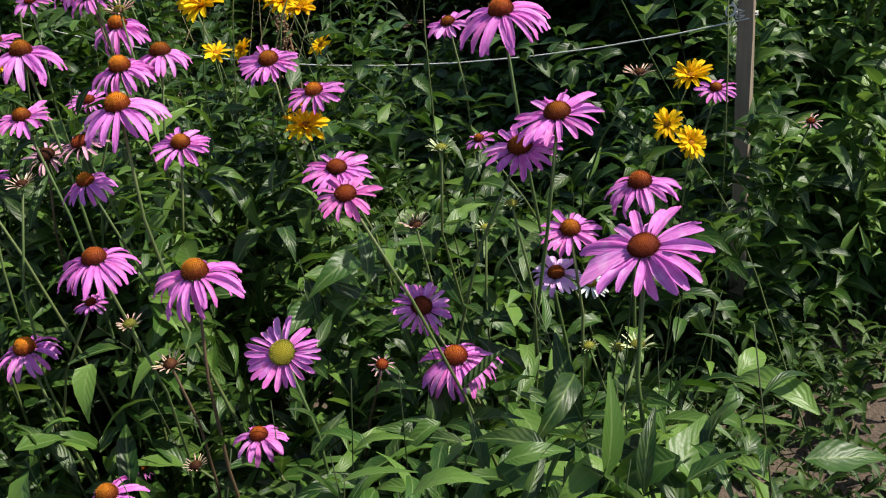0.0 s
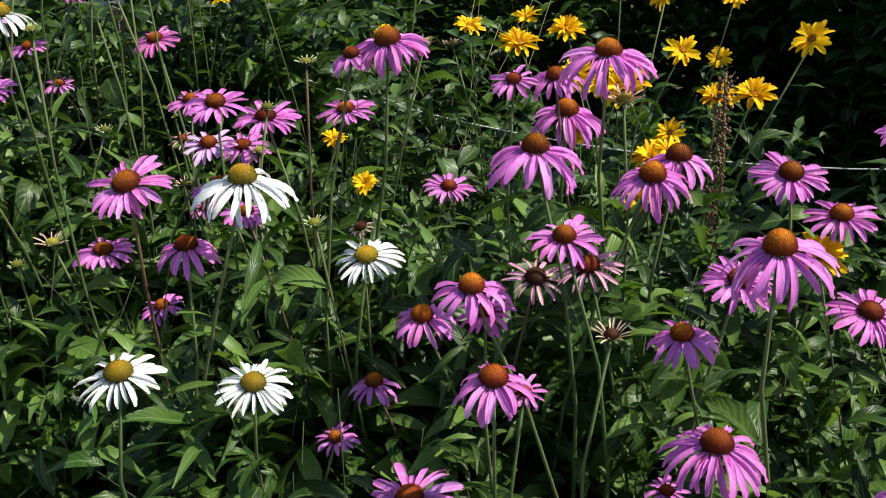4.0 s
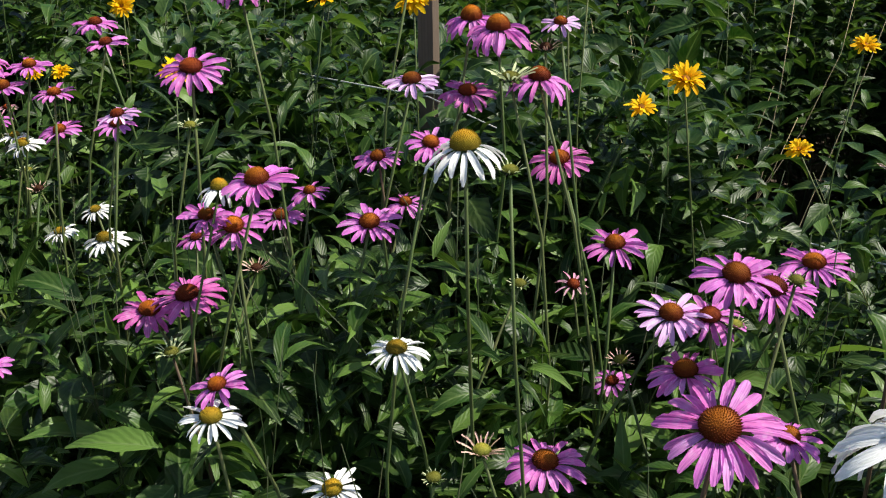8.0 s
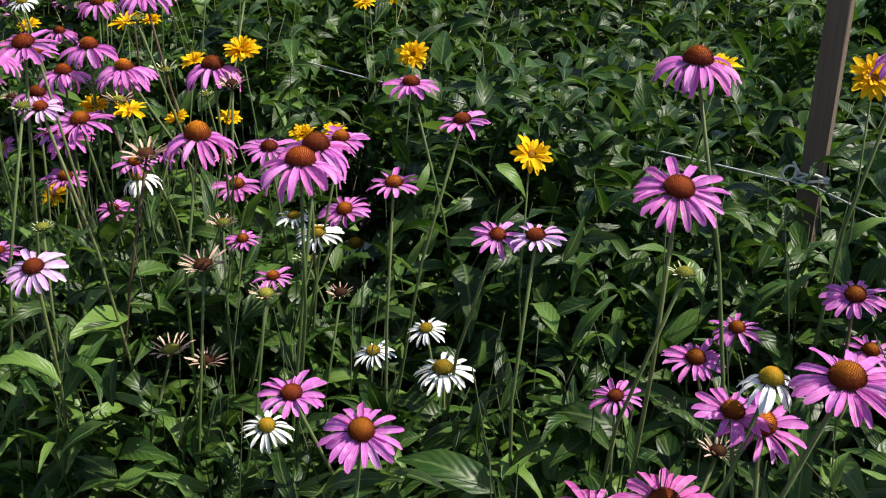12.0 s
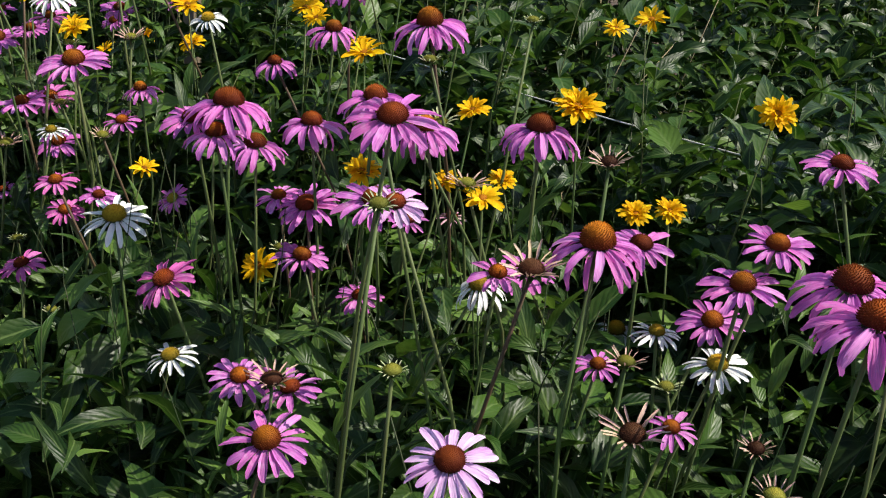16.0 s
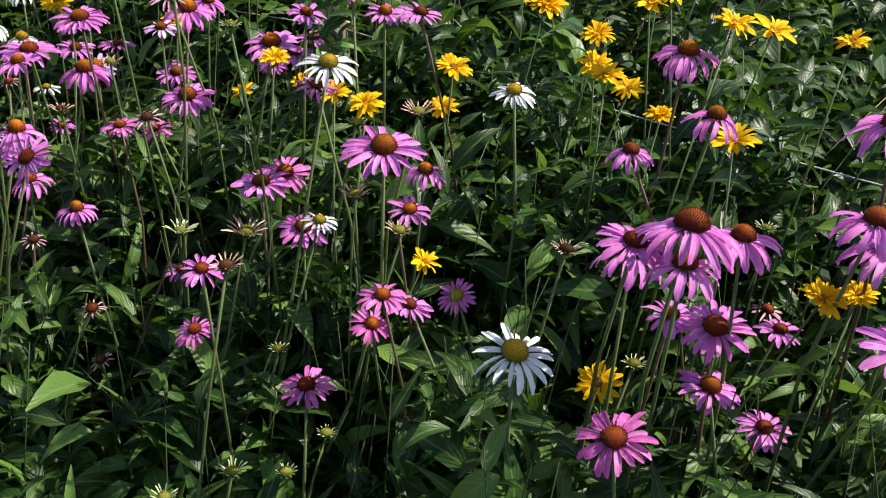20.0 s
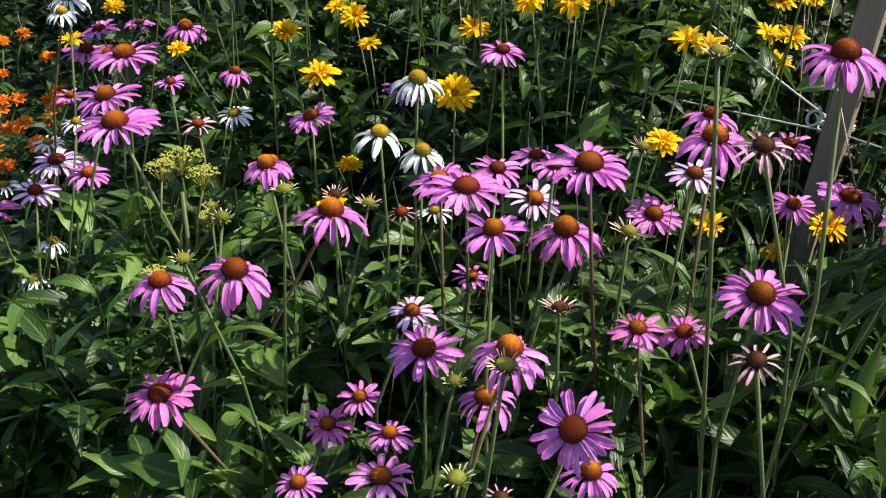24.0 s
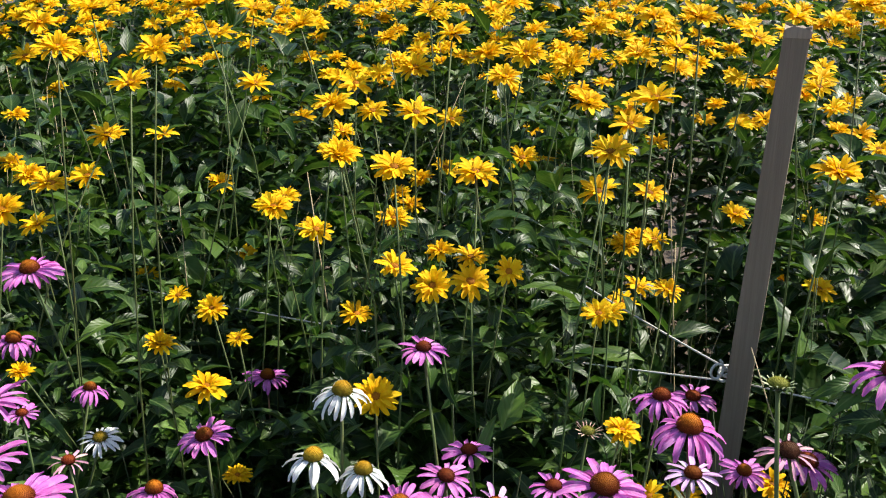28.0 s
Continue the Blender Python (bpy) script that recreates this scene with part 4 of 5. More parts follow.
yf("y", -4.374, 4.769, 1.290, 0.064)
yf("y", -4.359, 4.741, 1.198, 0.064)
yf("y", -4.197, 4.453, 1.418, 0.064)
yf("y", -3.942, 4.718, 1.481, 0.064)
yf("y", -4.144, 4.239, 1.527, 0.064)
yf("y", -4.111, 4.350, 1.569, 0.064)
yf("y", -4.261, 4.384, 1.565, 0.064)
yf("y", -4.375, 4.829, 1.513, 0.064)
yf("y", -4.511, 5.524, 1.303, 0.064)
yf("y", -4.543, 6.337, 1.240, 0.064)
yf("y", -4.320, 6.326, 1.399, 0.064)
yf("y", -3.658, 5.363, 1.457, 0.064)
yf("y", -3.694, 4.369, 1.548, 0.064)
yf("y", -3.618, 5.092, 1.553, 0.064)
yf("y", -3.538, 4.479, 1.567, 0.064)
yf("y", -3.514, 4.335, 1.579, 0.064)
yf("y", -3.424, 4.796, 1.498, 0.064)
yf("y", -3.441, 4.313, 1.562, 0.064)
yf("y", -3.479, 4.122, 1.523, 0.064)
yf("y", -3.366, 4.221, 1.478, 0.064)
yf("y", -3.496, 3.976, 1.473, 0.064)
yf("y", -3.399, 4.249, 1.361, 0.064)
yf("y", -3.195, 4.495, 1.307, 0.064)
yf("y", -3.434, 3.981, 1.547, 0.064)
yf("y", -3.276, 4.420, 1.578, 0.064)
yf("y", -3.292, 4.601, 1.618, 0.064)
yf("y", -3.203, 5.221, 1.326, 0.064)
yf("y", -3.435, 4.566, 1.362, 0.064)
yf("y", -3.525, 4.795, 1.405, 0.064)
yf("y", -3.749, 4.674, 1.489, 0.064)
yf("y", -3.724, 5.060, 1.339, 0.064)
yf("y", -2.895, 5.866, 0.937, 0.064)
yf("y", -3.245, 4.479, 1.206, 0.064)
yf("y", -2.758, 5.380, 0.972, 0.064)
yf("y", -2.943, 4.612, 1.235, 0.064)
yf("y", -2.733, 4.746, 1.043, 0.064)
yf("y", -2.783, 4.573, 1.230, 0.064)
yf("y", -3.237, 3.830, 1.473, 0.064)
yf("y", -2.334, 4.977, 1.183, 0.064)
yf("y", -2.759, 4.418, 1.407, 0.064)
yf("y", -2.870, 4.475, 1.519, 0.064)
yf("y", -3.137, 4.256, 1.618, 0.064)
yf("y", -3.193, 4.050, 1.662, 0.064)
yf("y", -2.962, 4.231, 1.680, 0.064)
yf("y", -3.266, 4.281, 1.599, 0.064)
yf("y", -3.330, 4.081, 1.656, 0.064)
yf("y", -3.179, 4.580, 1.639, 0.064)
yf("y", -3.633, 4.370, 1.606, 0.064)
yf("y", -3.607, 4.679, 1.631, 0.064)
yf("y", -3.881, 4.430, 1.609, 0.064)
yf("y", -3.940, 4.755, 1.622, 0.064)
yf("y", -4.046, 4.475, 1.634, 0.064)
yf("y", -4.001, 4.949, 1.560, 0.064)
yf("y", -4.117, 5.806, 1.360, 0.064)
yf("y", -4.478, 5.210, 1.233, 0.064)
yf("y", -4.348, 4.840, 1.578, 0.064)
yf("y", -4.307, 5.238, 1.489, 0.064)
yf("y", -4.221, 4.513, 1.622, 0.064)
yf("y", -5.021, 5.754, 0.851, 0.062)
yf("y", -4.732, 5.097, 0.915, 0.062)
yf("y", -4.861, 5.322, 0.724, 0.062)
yf("y", -5.145, 6.204, 0.507, 0.062)
yf("y", -4.602, 5.629, 0.625, 0.062)
yf("y", -4.381, 5.767, 0.998, 0.062)
yf("y", -3.881, 4.732, 1.251, 0.062)
yf("y", -4.183, 5.350, 0.915, 0.062)
yf("y", -3.590, 4.888, 1.198, 0.062)
yf("y", -3.516, 5.129, 1.212, 0.062)
yf("y", -4.332, 4.250, 1.336, 0.062)
yf("y", -3.210, 4.536, 1.071, 0.062)
yf("y", -3.144, 4.646, 1.178, 0.062)
# more heads between the large ones
cf("pn", -0.755, 1.479, 0.956, 0.083)
cf("ds", -0.681, 1.570, 0.957, 0.087)
cf("d", -0.616, 1.327, 1.001, 0.050)
cf("pd", -0.631, 1.827, 1.166, 0.083)
cf("d", -0.544, 1.726, 1.156, 0.060)
yf("y", -0.437, 1.898, 1.008, 0.056)
cf("d", -0.354, 1.048, 0.835, 0.048)
cf("pn", -0.549, 1.288, 0.809, 0.055)
cf("d", -0.392, 1.129, 0.601, 0.042)
cf("ds", -0.092, 1.161, 0.732, 0.040)
cf("d", 0.407, 1.632, 0.164, 0.047)
cf("g", 0.266, 1.317, 0.623, 0.029)
yf("y", 0.564, 1.889, 1.056, 0.070)
cf("ds", 0.777, 2.038, 0.684, 0.055)
cf("pn", 0.552, 1.940, 0.818, 0.081)
cf("g", 0.072, 1.403, 0.817, 0.036)
cf("pn", 0.072, 1.559, 0.909, 0.055)
cf("pn", -0.714, 1.339, 0.922, 0.055)
cf("w", 0.259, 1.714, 0.519, 0.079)
cf("d", -0.416, 1.101, 0.872, 0.040)
cf("g", -0.331, 1.519, 0.428, 0.037)
cf("pn", -0.634, 1.476, 0.332, 0.055)
cf("g", 0.216, 1.279, 0.656, 0.028)
cf("ds", -1.304, 2.197, 0.956, 0.056)
cf("d", -1.356, 2.185, 1.311, 0.047)
cf("g", -1.386, 2.013, 1.039, 0.032)
cf("g", -1.401, 1.815, 1.260, 0.031)
cf("d", -1.767, 2.144, 0.995, 0.047)
cf("g", -1.833, 1.940, 0.966, 0.045)
cf("g", -1.831, 2.106, 1.220, 0.031)
cf("pn", -1.769, 2.327, 1.009, 0.079)
cf("d", -1.253, 1.985, 0.945, 0.040)
yf("y", -0.745, 2.431, 1.098, 0.060)
yf("y", -0.603, 2.708, 1.049, 0.064)
cf("d", -0.780, 2.441, 1.062, 0.047)
cf("pd", -0.925, 1.705, 1.238, 0.065)
cf("pn", -0.796, 2.088, 0.887, 0.096)
yf("y", -0.923, 2.472, 1.080, 0.042)
yf("y", -0.837, 2.480, 1.252, 0.046)
cf("g", -1.116, 1.966, 1.010, 0.033)
cf("g", -1.077, 1.869, 1.116, 0.028)
cf("d", -0.830, 1.989, 1.181, 0.042)
yf("y", -0.931, 1.848, 0.986, 0.042)
cf("g", -1.483, 1.781, 0.897, 0.028)
cf("ds", -0.922, 1.633, 1.010, 0.040)
yf("y", -3.310, 3.775, 1.061, 0.046)
cf("w", -3.251, 3.124, 1.064, 0.055)
yf("y", -3.078, 3.340, 1.164, 0.042)
yf("y", -2.347, 3.337, 1.239, 0.042)
yf("y", -2.284, 3.366, 1.252, 0.053)
yf("y", -2.550, 2.551, 1.220, 0.042)
yf("y", -2.524, 2.936, 1.099, 0.042)
yf("y", -2.357, 2.781, 1.124, 0.042)
yf("y", -2.311, 2.804, 1.122, 0.042)
cf("d", -2.419, 2.612, 1.251, 0.051)
cf("d", -2.397, 2.457, 1.099, 0.044)
cf("pn", -2.407, 2.579, 1.024, 0.055)
cf("g", -2.320, 2.614, 0.981, 0.036)
cf("g", -2.622, 2.396, 1.105, 0.028)
cf("d", -2.243, 2.490, 0.988, 0.042)
cf("d", -3.145, 3.067, 1.081, 0.040)
yf("y", -2.701, 3.781, 0.765, 0.058)
cf("ds", -2.598, 3.121, 0.966, 0.055)
cf("g", -2.499, 2.992, 1.318, 0.028)
cf("pn", -2.402, 3.576, 0.556, 0.086)
yf("y", -3.198, 3.126, 1.228, 0.042)
cf("pd", -2.777, 3.156, 1.327, 0.082)
yf("y", -2.868, 3.302, 1.302, 0.045)
yf("y", -2.860, 3.246, 1.258, 0.052)
yf("y", -2.835, 3.203, 1.252, 0.042)
yf("y", -2.723, 3.156, 1.363, 0.052)
yf("y", -2.688, 3.108, 1.367, 0.054)
yf("y", -2.592, 3.087, 1.365, 0.042)
yf("y", -2.513, 3.038, 1.386, 0.061)
yf("y", -2.572, 2.903, 1.208, 0.043)
cf("pd", -2.623, 2.723, 1.242, 0.078)
cf("pn", -2.486, 2.826, 1.019, 0.086)
cf("wd", -2.321, 3.049, 0.823, 0.082)
cf("pn", -2.651, 2.503, 1.314, 0.056)
yf("y", -2.703, 2.775, 1.157, 0.048)
yf("y", -2.603, 2.885, 1.110, 0.042)
cf("pn", -2.655, 2.951, 1.026, 0.061)
cf("g", -2.626, 2.801, 1.301, 0.029)
cf("g", -3.342, 2.919, 0.796, 0.038)
cf("g", -3.276, 2.962, 0.766, 0.030)
cf("g", -3.430, 2.925, 0.746, 0.036)
cf("g", -3.225, 2.998, 0.805, 0.028)
cf("g", -2.627, 3.126, 1.091, 0.033)
cf("pn", -3.385, 2.963, 1.062, 0.055)
cf("g", -3.296, 3.056, 0.899, 0.028)
cf("pn", -3.932, 4.462, 0.979, 0.086)
cf("ds", -3.506, 3.451, 1.281, 0.060)
yf("y", -3.242, 3.227, 1.208, 0.042)
cf("pn", -3.265, 3.194, 1.232, 0.055)
yf("y", -3.329, 3.270, 1.241, 0.042)
yf("y", -3.017, 4.166, 1.207, 0.053)
yf("y", -2.932, 3.397, 1.320, 0.062)
yf("y", -2.867, 3.294, 1.258, 0.052)
yf("y", -2.659, 3.765, 1.304, 0.058)
yf("y", -2.783, 3.361, 1.341, 0.053)
yf("y", -2.782, 3.263, 1.380, 0.056)
yf("y", -2.616, 3.636, 1.356, 0.058)
yf("y", -2.879, 3.717, 1.331, 0.056)
cf("g", -3.377, 3.163, 1.313, 0.028)
cf("g", -3.209, 3.126, 1.207, 0.028)
cf("pm", -3.308, 3.263, 1.078, 0.076)
cf("pn", -3.485, 3.405, 0.836, 0.058)
cf("ds", -3.578, 3.190, 0.873, 0.040)
cf("ds", -3.826, 3.389, 0.669, 0.040)
cf("pn", -3.227, 3.392, 1.333, 0.084)
cf("pn", -2.829, 2.873, 1.081, 0.066)
cf("d", -2.943, 2.966, 1.114, 0.040)
yf("y", -2.770, 3.248, 1.203, 0.042)
cf("ds", -3.716, 3.382, 0.886, 0.040)
cf("ds", -3.578, 3.223, 0.764, 0.040)
yf("y", -3.103, 3.126, 1.005, 0.042)
cf("ds", -3.513, 3.301, 1.134, 0.050)
cf("pn", -4.626, 4.521, 0.880, 0.068)
cf("pn", -4.528, 4.451, 1.047, 0.079)
yf("y", -4.687, 4.699, 0.939, 0.060)
cf("pn", -4.315, 4.207, 1.035, 0.056)
cf("ds", -4.237, 4.098, 1.005, 0.058)
yf("y", -4.331, 4.313, 1.057, 0.042)
yf("y", -3.989, 4.326, 1.096, 0.042)
cf("pn", -3.769, 3.767, 0.946, 0.055)
cf("g", -3.981, 3.539, 1.150, 0.030)
yf("y", -3.965, 3.780, 1.020, 0.042)
cf("ds", -3.872, 3.800, 1.017, 0.040)
cf("g", -4.083, 3.661, 1.051, 0.028)
cf("g", -4.178, 3.948, 0.930, 0.028)
cf("d", -3.909, 3.723, 1.060, 0.040)
yf("y", -3.548, 3.738, 1.170, 0.042)
cf("d", -3.558, 3.822, 1.135, 0.040)
cf("pd", -3.490, 3.759, 1.208, 0.066)
yf("y", -3.437, 3.873, 1.002, 0.046)
yf("y", -3.497, 3.967, 1.243, 0.047)
yf("y", -3.319, 4.232, 1.198, 0.051)
cf("g", -3.585, 3.359, 1.389, 0.028)
cf("wd", -4.471, 4.030, 0.797, 0.055)
cf("wd", -4.549, 4.109, 0.675, 0.055)
cf("wd", -4.491, 4.199, 1.142, 0.055)
cf("g", -3.777, 3.435, 0.993, 0.028)
cf("d", -3.732, 3.309, 1.099, 0.040)
cf("g", -4.095, 3.533, 1.056, 0.028)
yf("y", -4.092, 4.610, 1.087, 0.045)
cf("pn", -4.557, 4.453, 1.003, 0.092)
cf("pn", -4.470, 4.335, 1.037, 0.064)
cf("wd", -4.497, 4.246, 1.156, 0.072)
cf("pn", -4.552, 4.752, 0.982, 0.068)
cf("d", -3.964, 3.798, 1.034, 0.042)
cf("w", -3.831, 3.895, 0.980, 0.055)
cf("pn", -3.310, 4.016, 1.092, 0.074)
yf("y", -3.257, 4.107, 0.865, 0.055)
cf("pn", -3.690, 3.580, 1.191, 0.055)
cf("pn", -3.153, 4.463, 0.585, 0.075)
yf("y", -4.617, 4.944, 1.313, 0.058)
yf("y", -4.434, 4.590, 1.395, 0.059)
yf("y", -4.497, 4.835, 1.301, 0.058)
yf("y", -4.492, 4.579, 1.296, 0.059)
yf("y", -3.694, 4.126, 1.296, 0.042)
yf("y", -3.647, 4.123, 1.286, 0.051)
yf("y", -3.213, 4.415, 1.234, 0.055)
yf("yf", -0.405, 2.142, 1.215, 0.062)
yf("yf", -0.406, 2.597, 1.133, 0.062)
yf("yf", -0.206, 2.411, 1.149, 0.062)
yf("yf", -0.551, 2.203, 1.052, 0.062)
yf("yf", -0.440, 2.416, 1.003, 0.062)
yf("yf", -0.076, 2.980, 0.863, 0.062)
yf("yf", -0.341, 2.260, 1.077, 0.062)
yf("yf", -0.235, 1.866, 1.194, 0.062)
yf("yf", -0.009, 1.980, 1.179, 0.062)
yf("yf", -0.433, 2.717, 0.881, 0.062)
yf("yf", -0.513, 2.422, 0.863, 0.062)
yf("yf", -0.317, 2.426, 0.854, 0.062)
yf("yf", -0.390, 2.361, 0.727, 0.062)

pot_marigold(-5.623, 6.177, 0.420)
pot_marigold(-5.395, 5.591, 0.420)
pot_marigold(-5.309, 5.597, 0.420)
pot_marigold(-5.207, 5.722, 0.420)
pot_marigold(-5.164, 5.682, 0.420)
pot_marigold(-5.134, 5.557, 0.420)
pot_marigold(-5.209, 5.427, 0.420)
pot_marigold(-5.086, 5.330, 0.420)
pot_marigold(-5.175, 5.254, 0.420)
pot_marigold(-5.093, 5.154, 0.420)
pot_marigold(-5.188, 5.143, 0.420)
pot_marigold(-5.110, 4.957, 0.420)
pot_marigold(-5.016, 4.799, 0.420)
pot_marigold(-5.179, 5.414, 0.420)
pot_marigold(-5.581, 6.084, 0.420)
pot_marigold(-5.534, 6.113, 0.480)
pot_marigold(-5.478, 6.169, 0.500)
pot_marigold(-5.317, 5.989, 0.480)
pot_marigold(-5.385, 5.781, 0.470)
pot_marigold(-5.223, 5.537, 0.480)
pot_marigold(-5.250, 5.480, 0.490)
pot_marigold(-5.117, 5.335, 0.480)
pot_marigold(-5.015, 5.197, 0.480)
pot_marigold(-4.967, 4.685, 0.470)
pot_marigold(-5.089, 5.528, 0.480)
pot_marigold(-5.146, 5.648, 0.480)
pot_marigold(-5.060, 4.884, 0.460)


# ---- foliage ----
CELL = {}
for hx, hy, hz, *_ in HEADS:
    CELL.setdefault((int(math.floor(hx / 0.2)), int(math.floor(hy / 0.2))), []).append((hx, hy, hz))


def crowded(p):
    """Whether a leaf at p would press against a flower head."""
    i, j = int(math.floor(p.x / 0.2)), int(math.floor(p.y / 0.2))
    for a in (-1, 0, 1):
        for b in (-1, 0, 1):
            for hx, hy, hz in CELL.get((i + a, j + b), ()):
                dx, dy, dz = p.x - hx, p.y - hy, p.z - hz
                if dx * dx + dy * dy < 0.0081 and dz > -0.05:
                    return True
                if dy < 0.06 and abs(dx) < 0.07 and dz > -0.06 - 0.35 * dy:
                    return True
    return False


class Clump:
    """Leaves and stalks gathered into two meshes under one thing."""

    def __init__(self, templates):
        self.templates, self.T, self.picks, self.sv, self.sf = templates, [], [], [], []

    def leaf(self, p, a, pitch, roll, size, wide=1.0, kept=False):
        out = Vector((math.cos(a), math.sin(a), 0.2)) * size
        if not kept and (crowded(p) or crowded(p + out * 0.4) or crowded(p + out * 0.8)):
            return 0
        m = Matrix.Translation(p) @ turn_z(a) @ Matrix.Rotation(pitch, 4, "Y") @ Matrix.Rotation(roll, 4, "X") @ Matrix.Diagonal((size, size * wide, size, 1))
        self.T.append(np.array(m))
        self.picks.append(rnd.randrange(len(self.templates)))
        return 1

    def stalk(self, pts, r0, r1, sides=4):
        n = len(pts)
        v, f = tube(pts, [r0 + (r1 - r0) * k / (n - 1) for k in range(n)], sides)
        b = len(self.sv)
        self.sv += v
        self.sf += [tuple(i + b for i in face) for face in f]

    def build(self, name, label, leaf_mat, stalk_mat):
        ob = tagged(new(name, scatter(name, self.templates, self.T, leaf_mat, self.picks, True)), label, "foliage", kind="stuff")
        if self.sv:
            tagged(part("stems", mesh_of("stems", self.sv, self.sf, stalk_mat), ob), kind="stuff")
        return ob


NARROW = [leaf_shape(5, w, a, b, 20 + k) for k, (w, a, b) in enumerate([(0.12, 35, -55), (0.145, 15, -45), (0.10, 45, -20), (0.15, 5, -85), (0.12, 25, 0), (0.165, 0, -35)])]
LARGE = [leaf_shape(6, w, a, b, 90 + k, True) for k, (w, a, b) in enumerate([(0.13, 25, -50), (0.16, 5, -45), (0.12, 35, -30), (0.145, -5, -80)])]
BROAD = [leaf_shape(4, w, a, b, 60 + k, True) for k, (w, a, b) in enumerate([(0.20, 25, -45), (0.23, 10, -35), (0.17, 30, -10), (0.21, -5, -60), (0.18, 35, -70)])]


def shoot(c, x, y, height, leaves, size, lo, r0, wide=1.0, pairs=False, spread=0.10, foot=None, seen=0.3):
    """A leafy shoot that ends in small leaves."""
    top = Vector((x + rnd.gauss(0, spread), y + rnd.gauss(0, spread), height))
    pts = stalk_points(top, foot or Vector((x, y, -0.02)), Vector((rnd.gauss(0, 0.07), rnd.gauss(0, 0.07), 0)), 6)
    a, grown, shows = rnd.uniform(0, 6.28), 0, rnd.random() < seen
    for k in range(leaves):
        t = lo + (1 - lo) * (k + rnd.random() * 0.5) / leaves
        i = min(4, int(t * 5))
        p = pts[i].lerp(pts[i + 1], t * 5 - i)
        s = min(0.118, size * (1.3 - 0.72 * t) * rnd.uniform(0.7, 1.25))
        pitch = rnd.uniform(-0.75, 0.35)
        if pairs:
            for side in (0, math.pi):
                grown += 0.5 * c.leaf(p, a + side + rnd.uniform(-0.3, 0.3), pitch + rnd.uniform(-0.25, 0.25), rnd.uniform(-0.6, 0.6), s * rnd.uniform(0.85, 1.15), wide)
            a += 1.57
        else:
            grown += c.leaf(p, a, pitch, rnd.uniform(-0.7, 0.7), s, wide)
            a += 2.4
    # a shoot that lost its leaves to a neighbour, or is buried in them, shows no stalk
    if shows and grown > 0.7 * leaves:
        c.stalk(pts, r0, r0 * 0.5)


EDGE_A, ALONG = Vector((0.12, -0.10, 0)), Vector((-0.834, 0.551, 0))


def bed_point(s, q):
    """A point of the bed: s along it, q from the path's edge (0) to the string (1)."""
    row = row_at(s)
    near = EDGE_A + ALONG * (row - EDGE_A).dot(ALONG) + OUT * 0.60
    return near.lerp(row, q)


bed = [Clump(NARROW) for _ in range(3)]
for k in range(3400):
    s, q = rnd.uniform(-0.20, 2.5), rnd.random()
    if (s > 2.3 and k % 2) or (s > 2.2 and q < 0.5 and k % 3):
        continue
    p = bed_point(s, q)
    if s < 0.85 and (p - EDGE_A).dot(OUT) > 1.25:
        continue
    high = 0.80 + 0.12 * min(1.0, max(0.0, s)) + 0.26 * noise.noise((p.x * 2.6, p.y * 2.6, 5.0)) + rnd.gauss(0, 0.07) + 0.10 * q
    if p.x > -0.35 and q > 0.25:
        if k % 5 < 2:
            continue
        high *= 0.84
    if s > 2.2:
        high *= 0.6 if q < 0.5 else 1.0 - 0.5 * (s - 2.2)
    shoot(bed[min(2, max(0, int(s)))], p.x, p.y, max(0.3, min(high, 1.12)), rnd.randint(10, 15), rnd.uniform(0.10, 0.20), 0.25, 0.0015, rnd.uniform(0.8, 1.25), False, 0.09)
# thicker growth where the bed is fullest
for k in range(900):
    s, q = (rnd.uniform(1.5, 2.25), rnd.uniform(0.0, 0.75)) if k % 9 < 5 else (rnd.uniform(0.5, 1.5), rnd.uniform(0.0, 0.55))
    p = bed_point(s, q)
    shoot(bed[min(2, int(s))], p.x, p.y, rnd.uniform(0.62, 0.92) + 0.12 * q, rnd.randint(9, 13), rnd.uniform(0.10, 0.16), 0.35, 0.0016, rnd.uniform(0.8, 1.25), False, 0.07)
# fuller tufts of leaves in the bed and beside the third stake
for x, y, wide, low, top, count in ((-3.45, 3.36, 0.14, 0.70, 0.92, 70), (-3.06, 3.10, 0.10, 0.65, 0.85, 30), (-4.58, 4.08, 0.10, 0.62, 0.90, 45), (-3.24, 3.80, 0.07, 1.02, 1.32, 34), (-4.34, 3.95, 0.13, 0.74, 0.98, 70), (-4.10, 3.78, 0.12, 0.70, 0.94, 45), (-1.62, 2.50, 0.09, 0.95, 1.22, 34), (-1.2, 2.45, 0.16, 0.95, 1.15, 40), (-2.15, 2.90, 0.20, 1.0, 1.18, 60), (-2.8, 3.45, 0.20, 1.0, 1.2, 50)):
    for k in range(count):
        shoot(bed[2], x + rnd.gauss(0, wide), y + rnd.gauss(0, wide), rnd.uniform(low, top), rnd.randint(9, 13), rnd.uniform(0.09, 0.16), 0.35, 0.0013, rnd.uniform(0.9, 1.4), False, 0.08)
